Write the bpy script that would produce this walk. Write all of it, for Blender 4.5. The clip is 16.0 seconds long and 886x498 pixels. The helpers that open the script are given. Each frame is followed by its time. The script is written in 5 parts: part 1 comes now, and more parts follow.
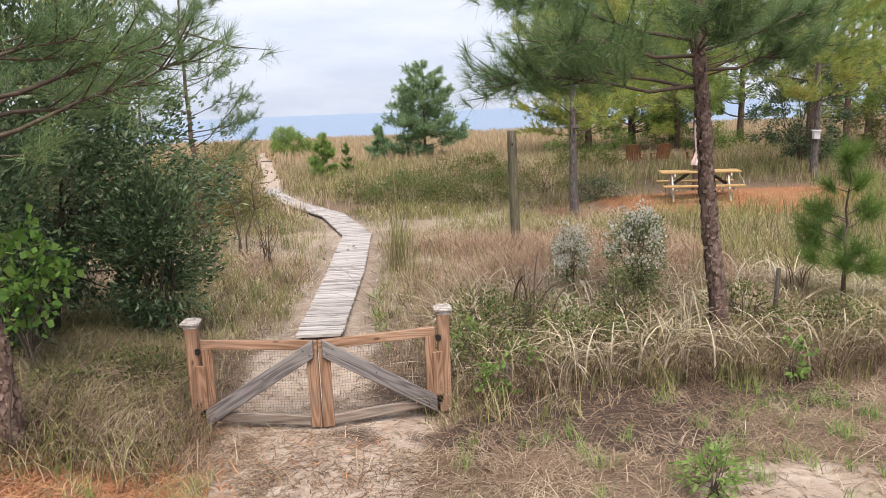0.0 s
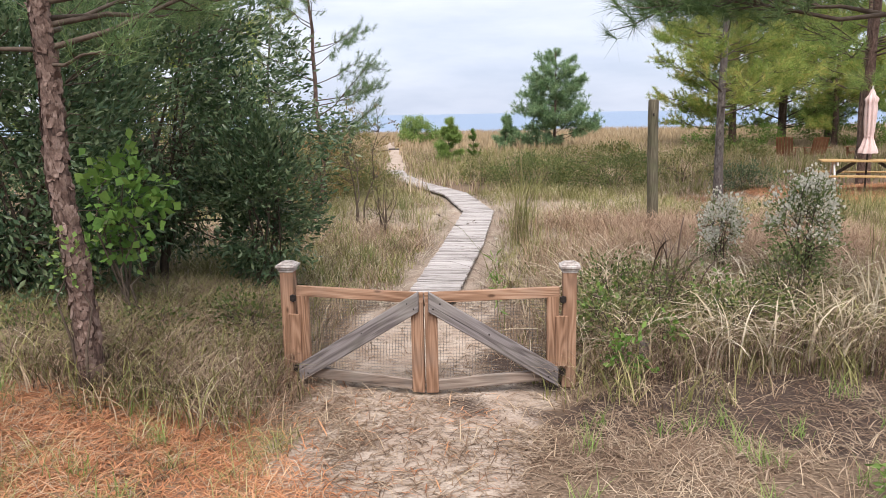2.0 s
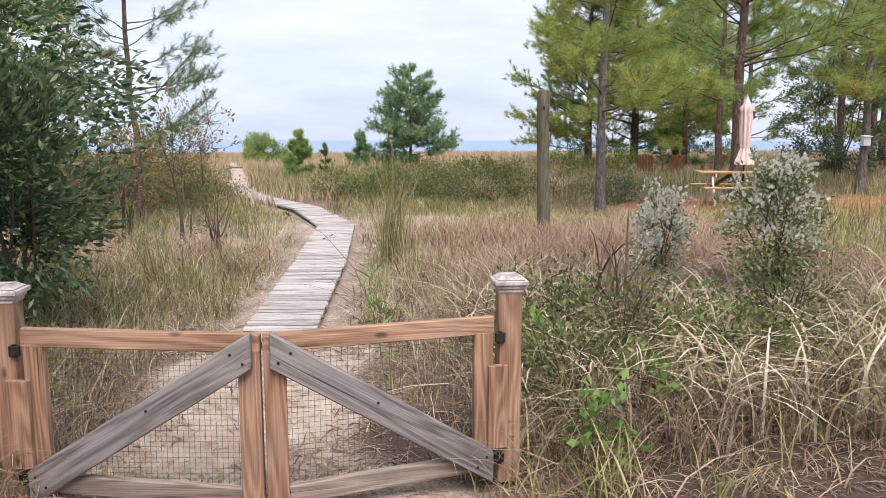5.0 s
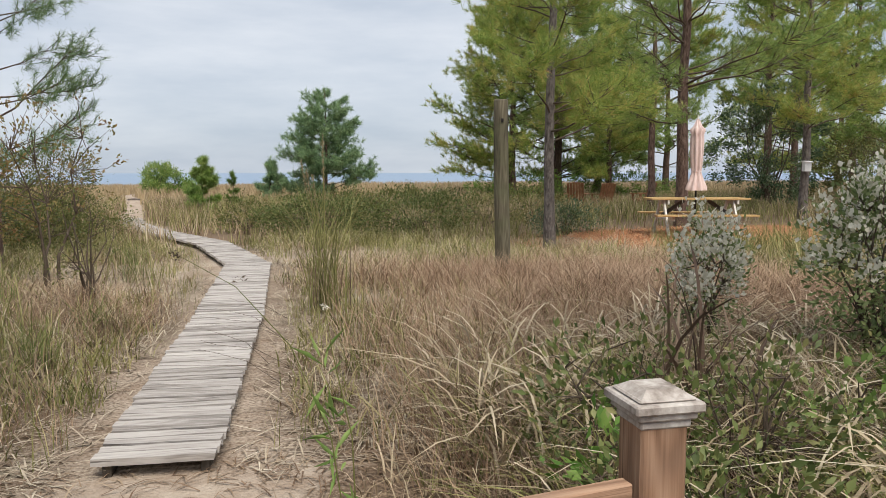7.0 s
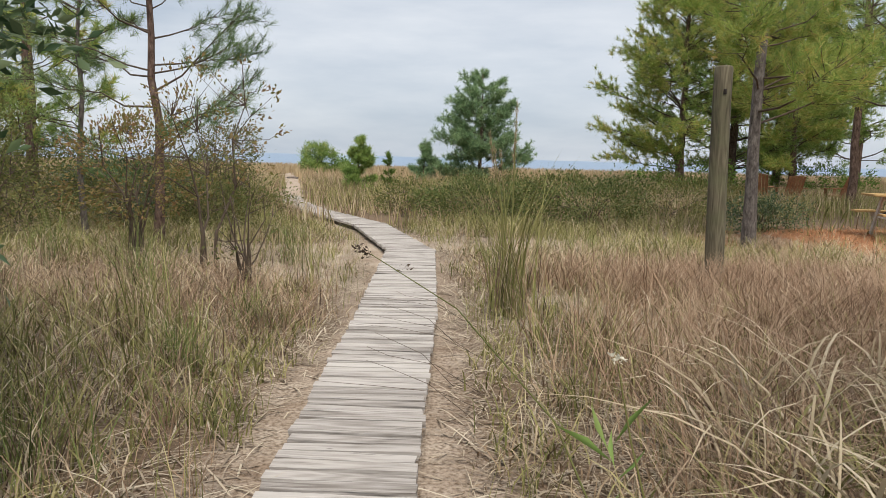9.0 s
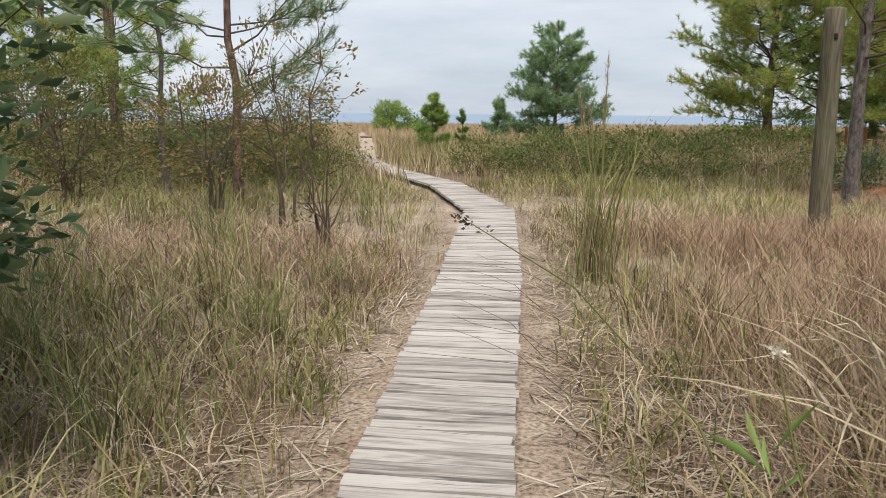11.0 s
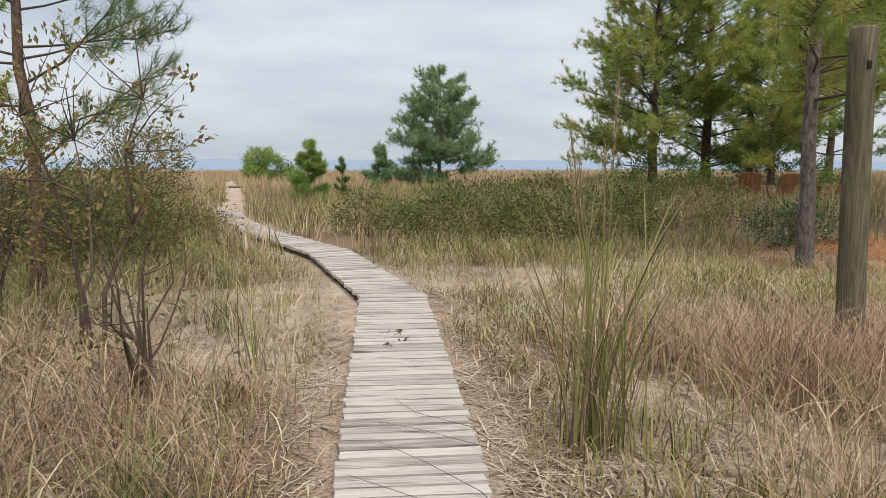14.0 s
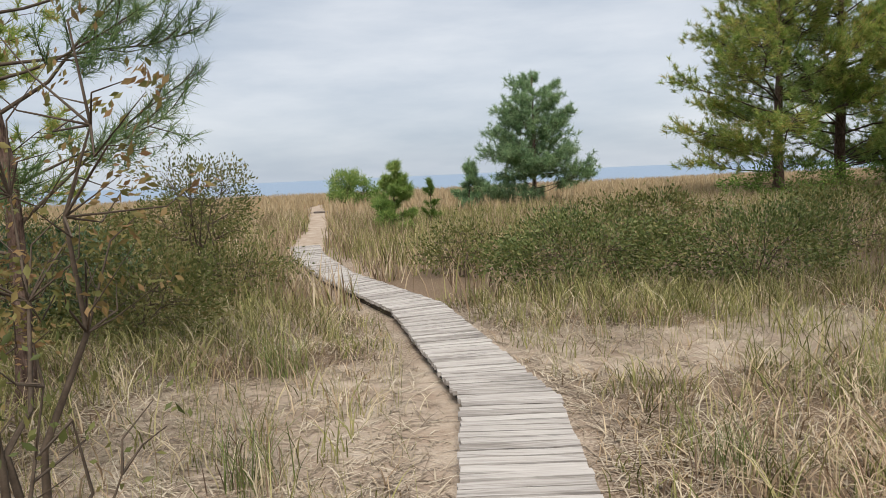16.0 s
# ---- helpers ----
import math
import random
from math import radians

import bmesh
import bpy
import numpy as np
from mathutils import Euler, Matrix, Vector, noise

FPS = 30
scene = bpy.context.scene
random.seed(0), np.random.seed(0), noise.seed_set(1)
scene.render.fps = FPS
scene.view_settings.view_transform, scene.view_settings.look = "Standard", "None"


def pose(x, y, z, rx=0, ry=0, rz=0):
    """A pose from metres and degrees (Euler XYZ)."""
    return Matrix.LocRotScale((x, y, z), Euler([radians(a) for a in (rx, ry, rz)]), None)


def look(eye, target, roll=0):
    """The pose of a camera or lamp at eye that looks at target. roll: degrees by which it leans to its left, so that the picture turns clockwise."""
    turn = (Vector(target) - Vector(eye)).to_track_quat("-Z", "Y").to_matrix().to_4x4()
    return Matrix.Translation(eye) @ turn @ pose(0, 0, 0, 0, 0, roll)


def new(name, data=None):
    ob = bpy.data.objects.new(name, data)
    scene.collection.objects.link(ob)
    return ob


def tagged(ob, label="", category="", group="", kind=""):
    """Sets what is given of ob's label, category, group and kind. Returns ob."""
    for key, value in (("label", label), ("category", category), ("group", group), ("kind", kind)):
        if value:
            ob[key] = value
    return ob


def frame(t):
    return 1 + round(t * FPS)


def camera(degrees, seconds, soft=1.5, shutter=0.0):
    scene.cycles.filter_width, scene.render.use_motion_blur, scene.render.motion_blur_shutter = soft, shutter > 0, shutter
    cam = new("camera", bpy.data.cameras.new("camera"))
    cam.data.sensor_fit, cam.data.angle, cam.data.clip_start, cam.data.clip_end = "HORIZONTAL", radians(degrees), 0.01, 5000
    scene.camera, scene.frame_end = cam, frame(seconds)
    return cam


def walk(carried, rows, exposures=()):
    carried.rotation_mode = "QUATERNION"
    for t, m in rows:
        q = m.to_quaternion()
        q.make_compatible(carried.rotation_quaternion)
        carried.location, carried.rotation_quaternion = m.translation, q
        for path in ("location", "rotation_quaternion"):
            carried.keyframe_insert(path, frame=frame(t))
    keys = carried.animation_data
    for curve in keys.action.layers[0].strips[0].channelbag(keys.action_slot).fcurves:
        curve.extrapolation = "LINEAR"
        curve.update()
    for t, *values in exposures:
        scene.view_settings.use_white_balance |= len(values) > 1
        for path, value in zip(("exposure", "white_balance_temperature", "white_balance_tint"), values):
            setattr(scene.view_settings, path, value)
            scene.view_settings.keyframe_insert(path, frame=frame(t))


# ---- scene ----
cam = camera(61.2, 16.0, soft=0.75)

PATH = [
    (0, (0.699, -6.842, 2.746), (0.841, -4.881, 2.381), -2.2),
    (0.5, (0.726, -6.654, 2.624), (0.757, -4.687, 2.262), -2.2),
    (1, (0.683, -6.431, 2.468), (0.63, -4.464, 2.109), -1.7),
    (1.5, (0.734, -6.21, 2.295), (0.617, -4.245, 1.939), -1.3),
    (2, (0.707, -5.985, 2.126), (0.522, -4.025, 1.771), -1.0),
    (2.5, (0.674, -5.783, 1.985), (0.407, -3.831, 1.642), -0.9),
    (3, (0.643, -5.562, 1.841), (0.354, -3.612, 1.505), -0.5),
    (3.5, (0.604, -5.214, 1.71), (0.399, -3.254, 1.369), -0.2),
    (4, (0.579, -4.723, 1.62), (0.503, -2.753, 1.286), -0.0),
    (4.5, (0.471, -4.128, 1.606), (0.545, -2.155, 1.292), -0.1),
    (5, (0.461, -3.536, 1.583), (0.673, -1.568, 1.295), -0.0),
    (7.5, (0.255, -1.047, 1.369), (0.706, 0.891, 1.171), -0.1),
    (8, (0.159, -0.633, 1.332), (0.571, 1.313, 1.129), 0.4),
    (8.5, (0.089, -0.329, 1.317), (0.366, 1.64, 1.099), 1.1),
    (9, (0.071, -0.145, 1.322), (0.142, 1.839, 1.079), 1.5),
    (9.5, (0.025, -0.14, 1.326), (-0.074, 1.837, 1.044), 2.1),
    (12, (-0.089, 0.546, 1.315), (-0.172, 2.51, 0.946), -0.6),
    (12.5, (-0.181, 0.895, 1.316), (-0.231, 2.867, 0.986), -1.0),
    (13, (-0.274, 1.395, 1.32), (-0.311, 3.375, 1.043), -1.4),
    (13.5, (-0.31, 1.94, 1.345), (-0.231, 3.925, 1.113), -0.5),
    (14, (-0.259, 2.573, 1.4), (-0.053, 4.548, 1.163), 0.2),
    (14.5, (-0.284, 3.153, 1.438), (-0.032, 5.121, 1.185), -0.0),
    (15, (-0.28, 3.74, 1.49), (-0.085, 5.716, 1.252), -1.3),
    (15.5, (-0.273, 4.336, 1.542), (-0.215, 6.324, 1.332), -2.3),
    (16, (-0.308, 4.975, 1.55), (-0.342, 6.965, 1.352), -2.6),
]
walk(cam, [(t, look(eye, target, roll)) for t, eye, target, roll in PATH],
     [(0, 0.43, 6450, 16), (2.5, 0.42, 6250, 17), (4.7, 0.5, 6150, 18), (7.3, 0.03, 6550, 10), (9.5, 0.08, 6600, 10), (12.2, 0.18, 6550, 11), (13.6, 0.04, 6650, 10), (14.6, 0.08, 6600, 10), (16, 0.02, 6550, 10)])
# end of path

# ---- world and light ----
world = bpy.data.worlds.new("overcast")
scene.world = world
world.use_nodes = True
wn, wl = world.node_tree.nodes, world.node_tree.links
wn.clear()
sky = wn.new("ShaderNodeTexSky")
sky.sky_type, sky.sun_disc = "NISHITA", False
sky.sun_elevation, sky.sun_rotation = radians(59), radians(187)
skymul = wn.new("ShaderNodeMix"); skymul.data_type, skymul.blend_type = "RGBA", "MULTIPLY"
skymul.inputs["Factor"].default_value = 1
skymul.inputs["B"].default_value = (0.1, 0.1, 0.1, 1)
wl.new(sky.outputs[0], skymul.inputs["A"])
tc = wn.new("ShaderNodeTexCoord")
mp = wn.new("ShaderNodeMapping"); mp.inputs["Scale"].default_value = (1, 1, 4.5)
wl.new(tc.outputs["Generated"], mp.inputs[0])
nz = wn.new("ShaderNodeTexNoise"); nz.inputs["Scale"].default_value = 2.2; nz.inputs["Detail"].default_value = 6; nz.inputs["Roughness"].default_value = 0.55
wl.new(mp.outputs[0], nz.inputs["Vector"])
cr = wn.new("ShaderNodeValToRGB")
cr.color_ramp.elements[0].position, cr.color_ramp.elements[0].color = 0.36, (0.50, 0.575, 0.68, 1)
cr.color_ramp.elements[1].position, cr.color_ramp.elements[1].color = 0.68, (0.80, 0.84, 0.90, 1)
wl.new(nz.outputs[0], cr.inputs[0])
skymix = wn.new("ShaderNodeMix"); skymix.data_type = "RGBA"
skymix.inputs["Factor"].default_value = 0.86
wl.new(skymul.outputs["Result"], skymix.inputs["A"])
wl.new(cr.outputs[0], skymix.inputs["B"])
bg = wn.new("ShaderNodeBackground"); bg.inputs[1].default_value = 1.0
wl.new(skymix.outputs["Result"], bg.inputs[0])
wl.new(bg.outputs[0], wn.new("ShaderNodeOutputWorld").inputs[0])

sun = new("sun", bpy.data.lights.new("sun", "SUN"))
sun.data.energy, sun.data.angle, sun.data.color = 4.2, radians(40), (1, 0.935, 0.83)
sun.matrix_world = look((0, 0, 0), (-0.08, 0.62, -1.05))


# ---- materials ----
def ramp(nodes, cols):
    r = nodes.new("ShaderNodeValToRGB")
    e = r.color_ramp.elements
    while len(e) < len(cols):
        e.new(0.5)
    for i, c in enumerate(cols):
        e[i].position = i / max(1, len(cols) - 1)
        e[i].color = (*c, 1)
    return r


def material(name, cols, scale=8, rough=0.8, bump=0.3, stretch=(1, 1, 1), fine=60, metal=0, per="", spec=0.3, mottling=0.35):
    """A surface with broad and fine variation; per: 'object' or 'island' shifts the colour piece by piece."""
    m = bpy.data.materials.new(name)
    m.use_nodes = True
    n, l = m.node_tree.nodes, m.node_tree.links
    b = n["Principled BSDF"]
    co = n.new("ShaderNodeTexCoord"); ma = n.new("ShaderNodeMapping"); ma.inputs["Scale"].default_value = stretch
    l.new(co.outputs["Object"], ma.inputs[0])
    if per == "object":
        oi = n.new("ShaderNodeObjectInfo"); ml = n.new("ShaderNodeMath"); ml.operation = "MULTIPLY"; ml.inputs[1].default_value = 60
        l.new(oi.outputs["Random"], ml.inputs[0]); l.new(ml.outputs[0], ma.inputs["Location"])
    a = n.new("ShaderNodeTexNoise"); a.inputs["Scale"].default_value = scale; a.inputs["Detail"].default_value = 5
    f = n.new("ShaderNodeTexNoise"); f.inputs["Scale"].default_value = fine; f.inputs["Detail"].default_value = 3
    l.new(ma.outputs[0], a.inputs["Vector"]); l.new(ma.outputs[0], f.inputs["Vector"])
    mixv = n.new("ShaderNodeMix"); mixv.inputs["Factor"].default_value = mottling
    l.new(a.outputs[0], mixv.inputs["A"]); l.new(f.outputs[0], mixv.inputs["B"])
    value = mixv.outputs["Result"]
    st = n.new("ShaderNodeMapRange"); st.inputs["From Min"].default_value = 0.3; st.inputs["From Max"].default_value = 0.7
    l.new(value, st.inputs["Value"]); value = st.outputs[0]
    if per:
        g = n.new("ShaderNodeObjectInfo" if per == "object" else "ShaderNodeNewGeometry")
        mx = n.new("ShaderNodeMix"); mx.inputs["Factor"].default_value = 0.32
        l.new(value, mx.inputs["A"]); l.new(g.outputs["Random" if per == "object" else "Random Per Island"], mx.inputs["B"])
        value = mx.outputs["Result"]
    r = ramp(n, cols)
    l.new(value, r.inputs[0]); l.new(r.outputs[0], b.inputs["Base Color"])
    b.inputs["Roughness"].default_value, b.inputs["Metallic"].default_value = rough, metal
    b.inputs["Specular IOR Level"].default_value = spec
    if bump:
        bp = n.new("ShaderNodeBump"); bp.inputs["Strength"].default_value = bump; bp.inputs["Distance"].default_value = 0.02
        l.new(mixv.outputs["Result"], bp.inputs["Height"]); l.new(bp.outputs[0], b.inputs["Normal"])
    return m


def foliage(name, cols, rough=0.6, through_light=0.38):
    """Blades, needles and leaves: colour by piece, with light shining through."""
    m = bpy.data.materials.new(name)
    m.use_nodes = True
    n, l = m.node_tree.nodes, m.node_tree.links
    b = n["Principled BSDF"]
    g = n.new("ShaderNodeNewGeometry")
    t = n.new("ShaderNodeTexNoise"); t.inputs["Scale"].default_value = 1.3; t.inputs["Detail"].default_value = 2
    co = n.new("ShaderNodeTexCoord"); l.new(co.outputs["Object"], t.inputs["Vector"])
    st = n.new("ShaderNodeMapRange"); st.inputs["From Min"].default_value = 0.32; st.inputs["From Max"].default_value = 0.68
    l.new(t.outputs[0], st.inputs["Value"])
    mx = n.new("ShaderNodeMix"); mx.inputs["Factor"].default_value = 0.7
    l.new(st.outputs[0], mx.inputs["A"]); l.new(g.outputs["Random Per Island"], mx.inputs["B"])
    r = ramp(n, cols)
    l.new(mx.outputs["Result"], r.inputs[0]); l.new(r.outputs[0], b.inputs["Base Color"])
    b.inputs["Roughness"].default_value = rough; b.inputs["Specular IOR Level"].default_value = 0.3
    tr = n.new("ShaderNodeBsdfTranslucent"); l.new(r.outputs[0], tr.inputs[0])
    ms = n.new("ShaderNodeMixShader"); ms.inputs[0].default_value = through_light
    l.new(b.outputs[0], ms.inputs[1]); l.new(tr.outputs[0], ms.inputs[2])
    l.new(ms.outputs[0], n["Material Output"].inputs[0])
    return m


def grain(name, cols, along="x", contrast=0.55, knots=0.13, rough=0.8, size=1.0, per=False, weather=(0.2, 0.19, 0.18), grey=0.35, flat=(1, 1, 1)):
    """Sawn softwood: growth rings cut lengthwise, fine fibres, drying cracks, knots and weathered patches. along: the axis of the fibres."""
    m = bpy.data.materials.new(name)
    m.use_nodes = True
    n, l = m.node_tree.nodes, m.node_tree.links
    b = n["Principled BSDF"]
    co = n.new("ShaderNodeTexCoord")
    oi = n.new("ShaderNodeObjectInfo")
    shift = n.new("ShaderNodeMath"); shift.operation = "MULTIPLY"; shift.inputs[1].default_value = 37.0
    l.new(oi.outputs["Random"], shift.inputs[0])

    def mapped(lengthwise, across):
        q = [across * flat[0], across * flat[1], across * flat[2]]
        k = "xyz".index(along)
        q[k] = lengthwise * flat[k]
        mp_ = n.new("ShaderNodeMapping"); mp_.inputs["Scale"].default_value = q
        l.new(co.outputs["Object"], mp_.inputs[0]); l.new(shift.outputs[0], mp_.inputs["Location"])
        return mp_.outputs[0]

    def noise(vec, detail, scale=1.0):
        t = n.new("ShaderNodeTexNoise"); t.inputs["Scale"].default_value = scale; t.inputs["Detail"].default_value = detail
        l.new(vec, t.inputs["Vector"])
        return t.outputs[0]

    def calc(op, a, b2=0.0, c=0.0):
        q = n.new("ShaderNodeMath"); q.operation = op
        for i, v in enumerate((a, b2, c)):
            if isinstance(v, (int, float)):
                q.inputs[i].default_value = v
            else:
                l.new(v, q.inputs[i])
        return q.outputs[0]

    def between(v, lo, hi):
        q = n.new("ShaderNodeMapRange"); q.inputs["From Min"].default_value = lo; q.inputs["From Max"].default_value = hi
        l.new(v, q.inputs["Value"])
        return q.outputs[0]

    rings = noise(mapped(0.9 * size, 9 * size), 1)
    rings = calc("MULTIPLY_ADD", calc("SINE", calc("MULTIPLY", rings, 52.0)), 0.5, 0.5)
    fibre = noise(mapped(3 * size, 150 * size), 3)
    broad = noise(mapped(1.3 * size, 5 * size), 4)
    v = calc("ADD", calc("MULTIPLY", rings, contrast * 0.5), calc("ADD", calc("MULTIPLY", fibre, 0.55), calc("MULTIPLY_ADD", broad, 0.7, -0.42)))
    if per:
        v = calc("ADD", v, calc("MULTIPLY_ADD", oi.outputs["Random"], 0.26, -0.1))
    r = ramp(n, cols)
    l.new(v, r.inputs[0])
    vo = n.new("ShaderNodeTexVoronoi"); vo.inputs["Scale"].default_value = 1.0
    l.new(mapped(3.2 * size, 7.5 * size), vo.inputs["Vector"])
    knot = between(vo.outputs["Distance"], knots, knots * 0.45)
    crack = between(noise(mapped(1.1 * size, 46 * size), 2), 0.66, 0.72)
    dark = calc("MULTIPLY", calc("MAXIMUM", knot, crack), 0.78)
    mx = n.new("ShaderNodeMix"); mx.data_type = "RGBA"; mx.inputs["B"].default_value = (cols[0][0] * 0.4, cols[0][1] * 0.4, cols[0][2] * 0.4, 1)
    l.new(dark, mx.inputs["Factor"]); l.new(r.outputs[0], mx.inputs["A"])
    gy_ = n.new("ShaderNodeMix"); gy_.data_type = "RGBA"; gy_.inputs["B"].default_value = (*weather, 1)
    l.new(calc("MULTIPLY", between(noise(co.outputs["Object"], 5, 3.0 * size), 0.48, 0.68), grey), gy_.inputs["Factor"])
    l.new(mx.outputs["Result"], gy_.inputs["A"])
    l.new(gy_.outputs["Result"], b.inputs["Base Color"])
    b.inputs["Roughness"].default_value = rough; b.inputs["Specular IOR Level"].default_value = 0.25
    bp = n.new("ShaderNodeBump"); bp.inputs["Strength"].default_value = 0.55; bp.inputs["Distance"].default_value = 0.004
    l.new(calc("SUBTRACT", calc("ADD", v, fibre), dark), bp.inputs["Height"]); l.new(bp.outputs[0], b.inputs["Normal"])
    return m


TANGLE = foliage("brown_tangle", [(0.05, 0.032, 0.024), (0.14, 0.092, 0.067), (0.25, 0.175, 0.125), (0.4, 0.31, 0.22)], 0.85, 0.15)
PLANK = grain("weathered_plank", [(0.17, 0.15, 0.135), (0.4, 0.37, 0.35), (0.52, 0.49, 0.465), (0.65, 0.62, 0.595)], "x", 0.3, 0.07, 0.88, 1.0, True, (0.5, 0.48, 0.47), 0.4, (0.62, 0.085, 0.04))
STRINGER = material("dark_timber", [(0.04, 0.035, 0.03), (0.12, 0.1, 0.08)], 6, 0.9, 0.4, (6, 2, 6))
TIMBER = grain("treated_pine", [(0.1, 0.052, 0.028), (0.27, 0.155, 0.095), (0.42, 0.27, 0.18), (0.53, 0.38, 0.27)], "z", weather=(0.2, 0.15, 0.12))
RAILWOOD = grain("treated_pine_rail", [(0.14, 0.075, 0.042), (0.32, 0.19, 0.12), (0.46, 0.31, 0.21), (0.57, 0.42, 0.3)], "x", weather=(0.3, 0.22, 0.17))
RAILGREY = grain("weathered_rail", [(0.1, 0.075, 0.06), (0.23, 0.18, 0.145), (0.34, 0.28, 0.23), (0.42, 0.35, 0.3)], "x", weather=(0.22, 0.21, 0.19))
BRACE = grain("grey_brace", [(0.06, 0.05, 0.047), (0.17, 0.15, 0.145), (0.28, 0.255, 0.25), (0.4, 0.365, 0.35)], "x", 0.6, 0.16, 0.88, weather=(0.24, 0.23, 0.19), grey=0.4)
CAPWOOD = material("post_cap_paint", [(0.16, 0.13, 0.11), (0.4, 0.36, 0.33), (0.62, 0.6, 0.57)], 14, 0.8, 0.3)
WIRE = material("galvanised_wire", [(0.12, 0.12, 0.12), (0.2, 0.2, 0.2)], 30, 0.6, 0, metal=0.6)
IRON = material("dark_iron", [(0.015, 0.014, 0.013), (0.05, 0.04, 0.035)], 40, 0.6, 0.2, metal=0.5)
BARK = material("pine_bark", [(0.015, 0.01, 0.008), (0.075, 0.047, 0.037), (0.15, 0.1, 0.08), (0.24, 0.18, 0.15)], 9, 0.95, 1.0, (2.4, 2.4, 0.8), 34, mottling=0.45)
GREYBARK = material("grey_bark", [(0.035, 0.028, 0.025), (0.13, 0.11, 0.1), (0.25, 0.22, 0.2)], 10, 0.95, 0.9, (2.4, 2.4, 0.8), 30)
TWIG = material("twig", [(0.05, 0.035, 0.025), (0.13, 0.1, 0.075)], 12, 0.9, 0.2)
POLE = grain("weathered_pole", [(0.035, 0.03, 0.02), (0.11, 0.095, 0.065), (0.2, 0.175, 0.12), (0.29, 0.25, 0.18)], "z", 0.4, 0.05, 0.92, weather=(0.13, 0.14, 0.075), grey=0.55)
NEEDLE = foliage("pine_needle", [(0.08, 0.16, 0.045), (0.2, 0.32, 0.085), (0.36, 0.46, 0.14), (0.58, 0.58, 0.24)], 0.6, 0.5)
NEEDLE_BLUE = foliage("young_pine_needle", [(0.08, 0.16, 0.09), (0.19, 0.31, 0.16), (0.33, 0.45, 0.23), (0.46, 0.56, 0.32)], 0.6, 0.5)
NEEDLE_GOLD = foliage("autumn_pine_needle", [(0.1, 0.19, 0.04), (0.26, 0.38, 0.085), (0.45, 0.48, 0.14), (0.66, 0.42, 0.16)], 0.6, 0.5)
# darker copy of the pine needles, with the nearer crowns' shade in its colours
NEEDLE_SHADED = foliage("shaded_pine_needle", [(0.04, 0.085, 0.035), (0.11, 0.19, 0.07), (0.19, 0.28, 0.11), (0.32, 0.37, 0.17)])
PLATE = material("bark_plate", [(0.05, 0.032, 0.026), (0.13, 0.085, 0.068), (0.23, 0.165, 0.135), (0.36, 0.28, 0.24)], 14, 0.95, 0.6, (2, 2, 1), 50, per="island")
NEEDLE_LIME = foliage("juniper_needle", [(0.06, 0.13, 0.03), (0.13, 0.22, 0.045), (0.24, 0.32, 0.07)])
LEAF_DARK = foliage("evergreen_leaf", [(0.026, 0.058, 0.03), (0.07, 0.118, 0.055), (0.13, 0.185, 0.09), (0.26, 0.3, 0.16)], 0.28, 0.3)
LEAF_OLIVE = foliage("olive_leaf", [(0.06, 0.075, 0.02), (0.11, 0.13, 0.04), (0.18, 0.18, 0.06), (0.25, 0.19, 0.08)])
LEAF_VINE = foliage("vine_leaf", [(0.07, 0.17, 0.03), (0.16, 0.29, 0.06), (0.28, 0.4, 0.1)])
LEAF_AUTUMN = foliage("autumn_leaf", [(0.09, 0.1, 0.03), (0.2, 0.19, 0.06), (0.28, 0.19, 0.08), (0.26, 0.13, 0.07)])
BLOSSOM = foliage("cream_blossom", [(0.66, 0.62, 0.5), (0.78, 0.75, 0.65), (0.85, 0.83, 0.76)], 0.7, 0.4)
LEAF_GREY = foliage("groundsel_leaf", [(0.1, 0.14, 0.05), (0.2, 0.26, 0.1), (0.33, 0.37, 0.17)])
LEAF_FERN = foliage("fern_leaf", [(0.12, 0.2, 0.05), (0.22, 0.33, 0.09), (0.34, 0.44, 0.15)])
GRASS_DRY = foliage("dry_grass", [(0.085, 0.056, 0.036), (0.29, 0.205, 0.13), (0.47, 0.365, 0.245), (0.66, 0.56, 0.41)], 0.8, 0.2)
GRASS_GREEN = foliage("olive_grass", [(0.06, 0.066, 0.02), (0.18, 0.185, 0.062), (0.32, 0.3, 0.12), (0.54, 0.46, 0.26)], 0.8, 0.2)
GRASS_RED = foliage("russet_grass", [(0.11, 0.065, 0.042), (0.31, 0.2, 0.13), (0.44, 0.315, 0.215), (0.62, 0.49, 0.36)], 0.8, 0.2)
GRASS_PALE = foliage("straw_blade", [(0.3, 0.23, 0.14), (0.55, 0.46, 0.32), (0.74, 0.67, 0.53)], 0.7, 0.25)
GRASS_DUNE = foliage("dune_grass", [(0.34, 0.25, 0.14), (0.47, 0.36, 0.215), (0.57, 0.46, 0.3)], 0.8)
GRASS_FRESH = foliage("fresh_grass", [(0.1, 0.19, 0.04), (0.19, 0.29, 0.07), (0.3, 0.36, 0.12)], 0.8, 0.2)
STRAW = foliage("pine_straw", [(0.16, 0.07, 0.035), (0.42, 0.18, 0.085), (0.58, 0.29, 0.145), (0.6, 0.42, 0.27)], 0.8, 0.15)
LITTER = foliage("dead_litter", [(0.06, 0.038, 0.026), (0.2, 0.13, 0.085), (0.3, 0.22, 0.15), (0.48, 0.385, 0.28)], 0.85, 0.1)
LITTER_PALE = foliage("bleached_litter", [(0.11, 0.08, 0.06), (0.28, 0.22, 0.165), (0.45, 0.38, 0.29), (0.64, 0.57, 0.46)], 0.85, 0.1)
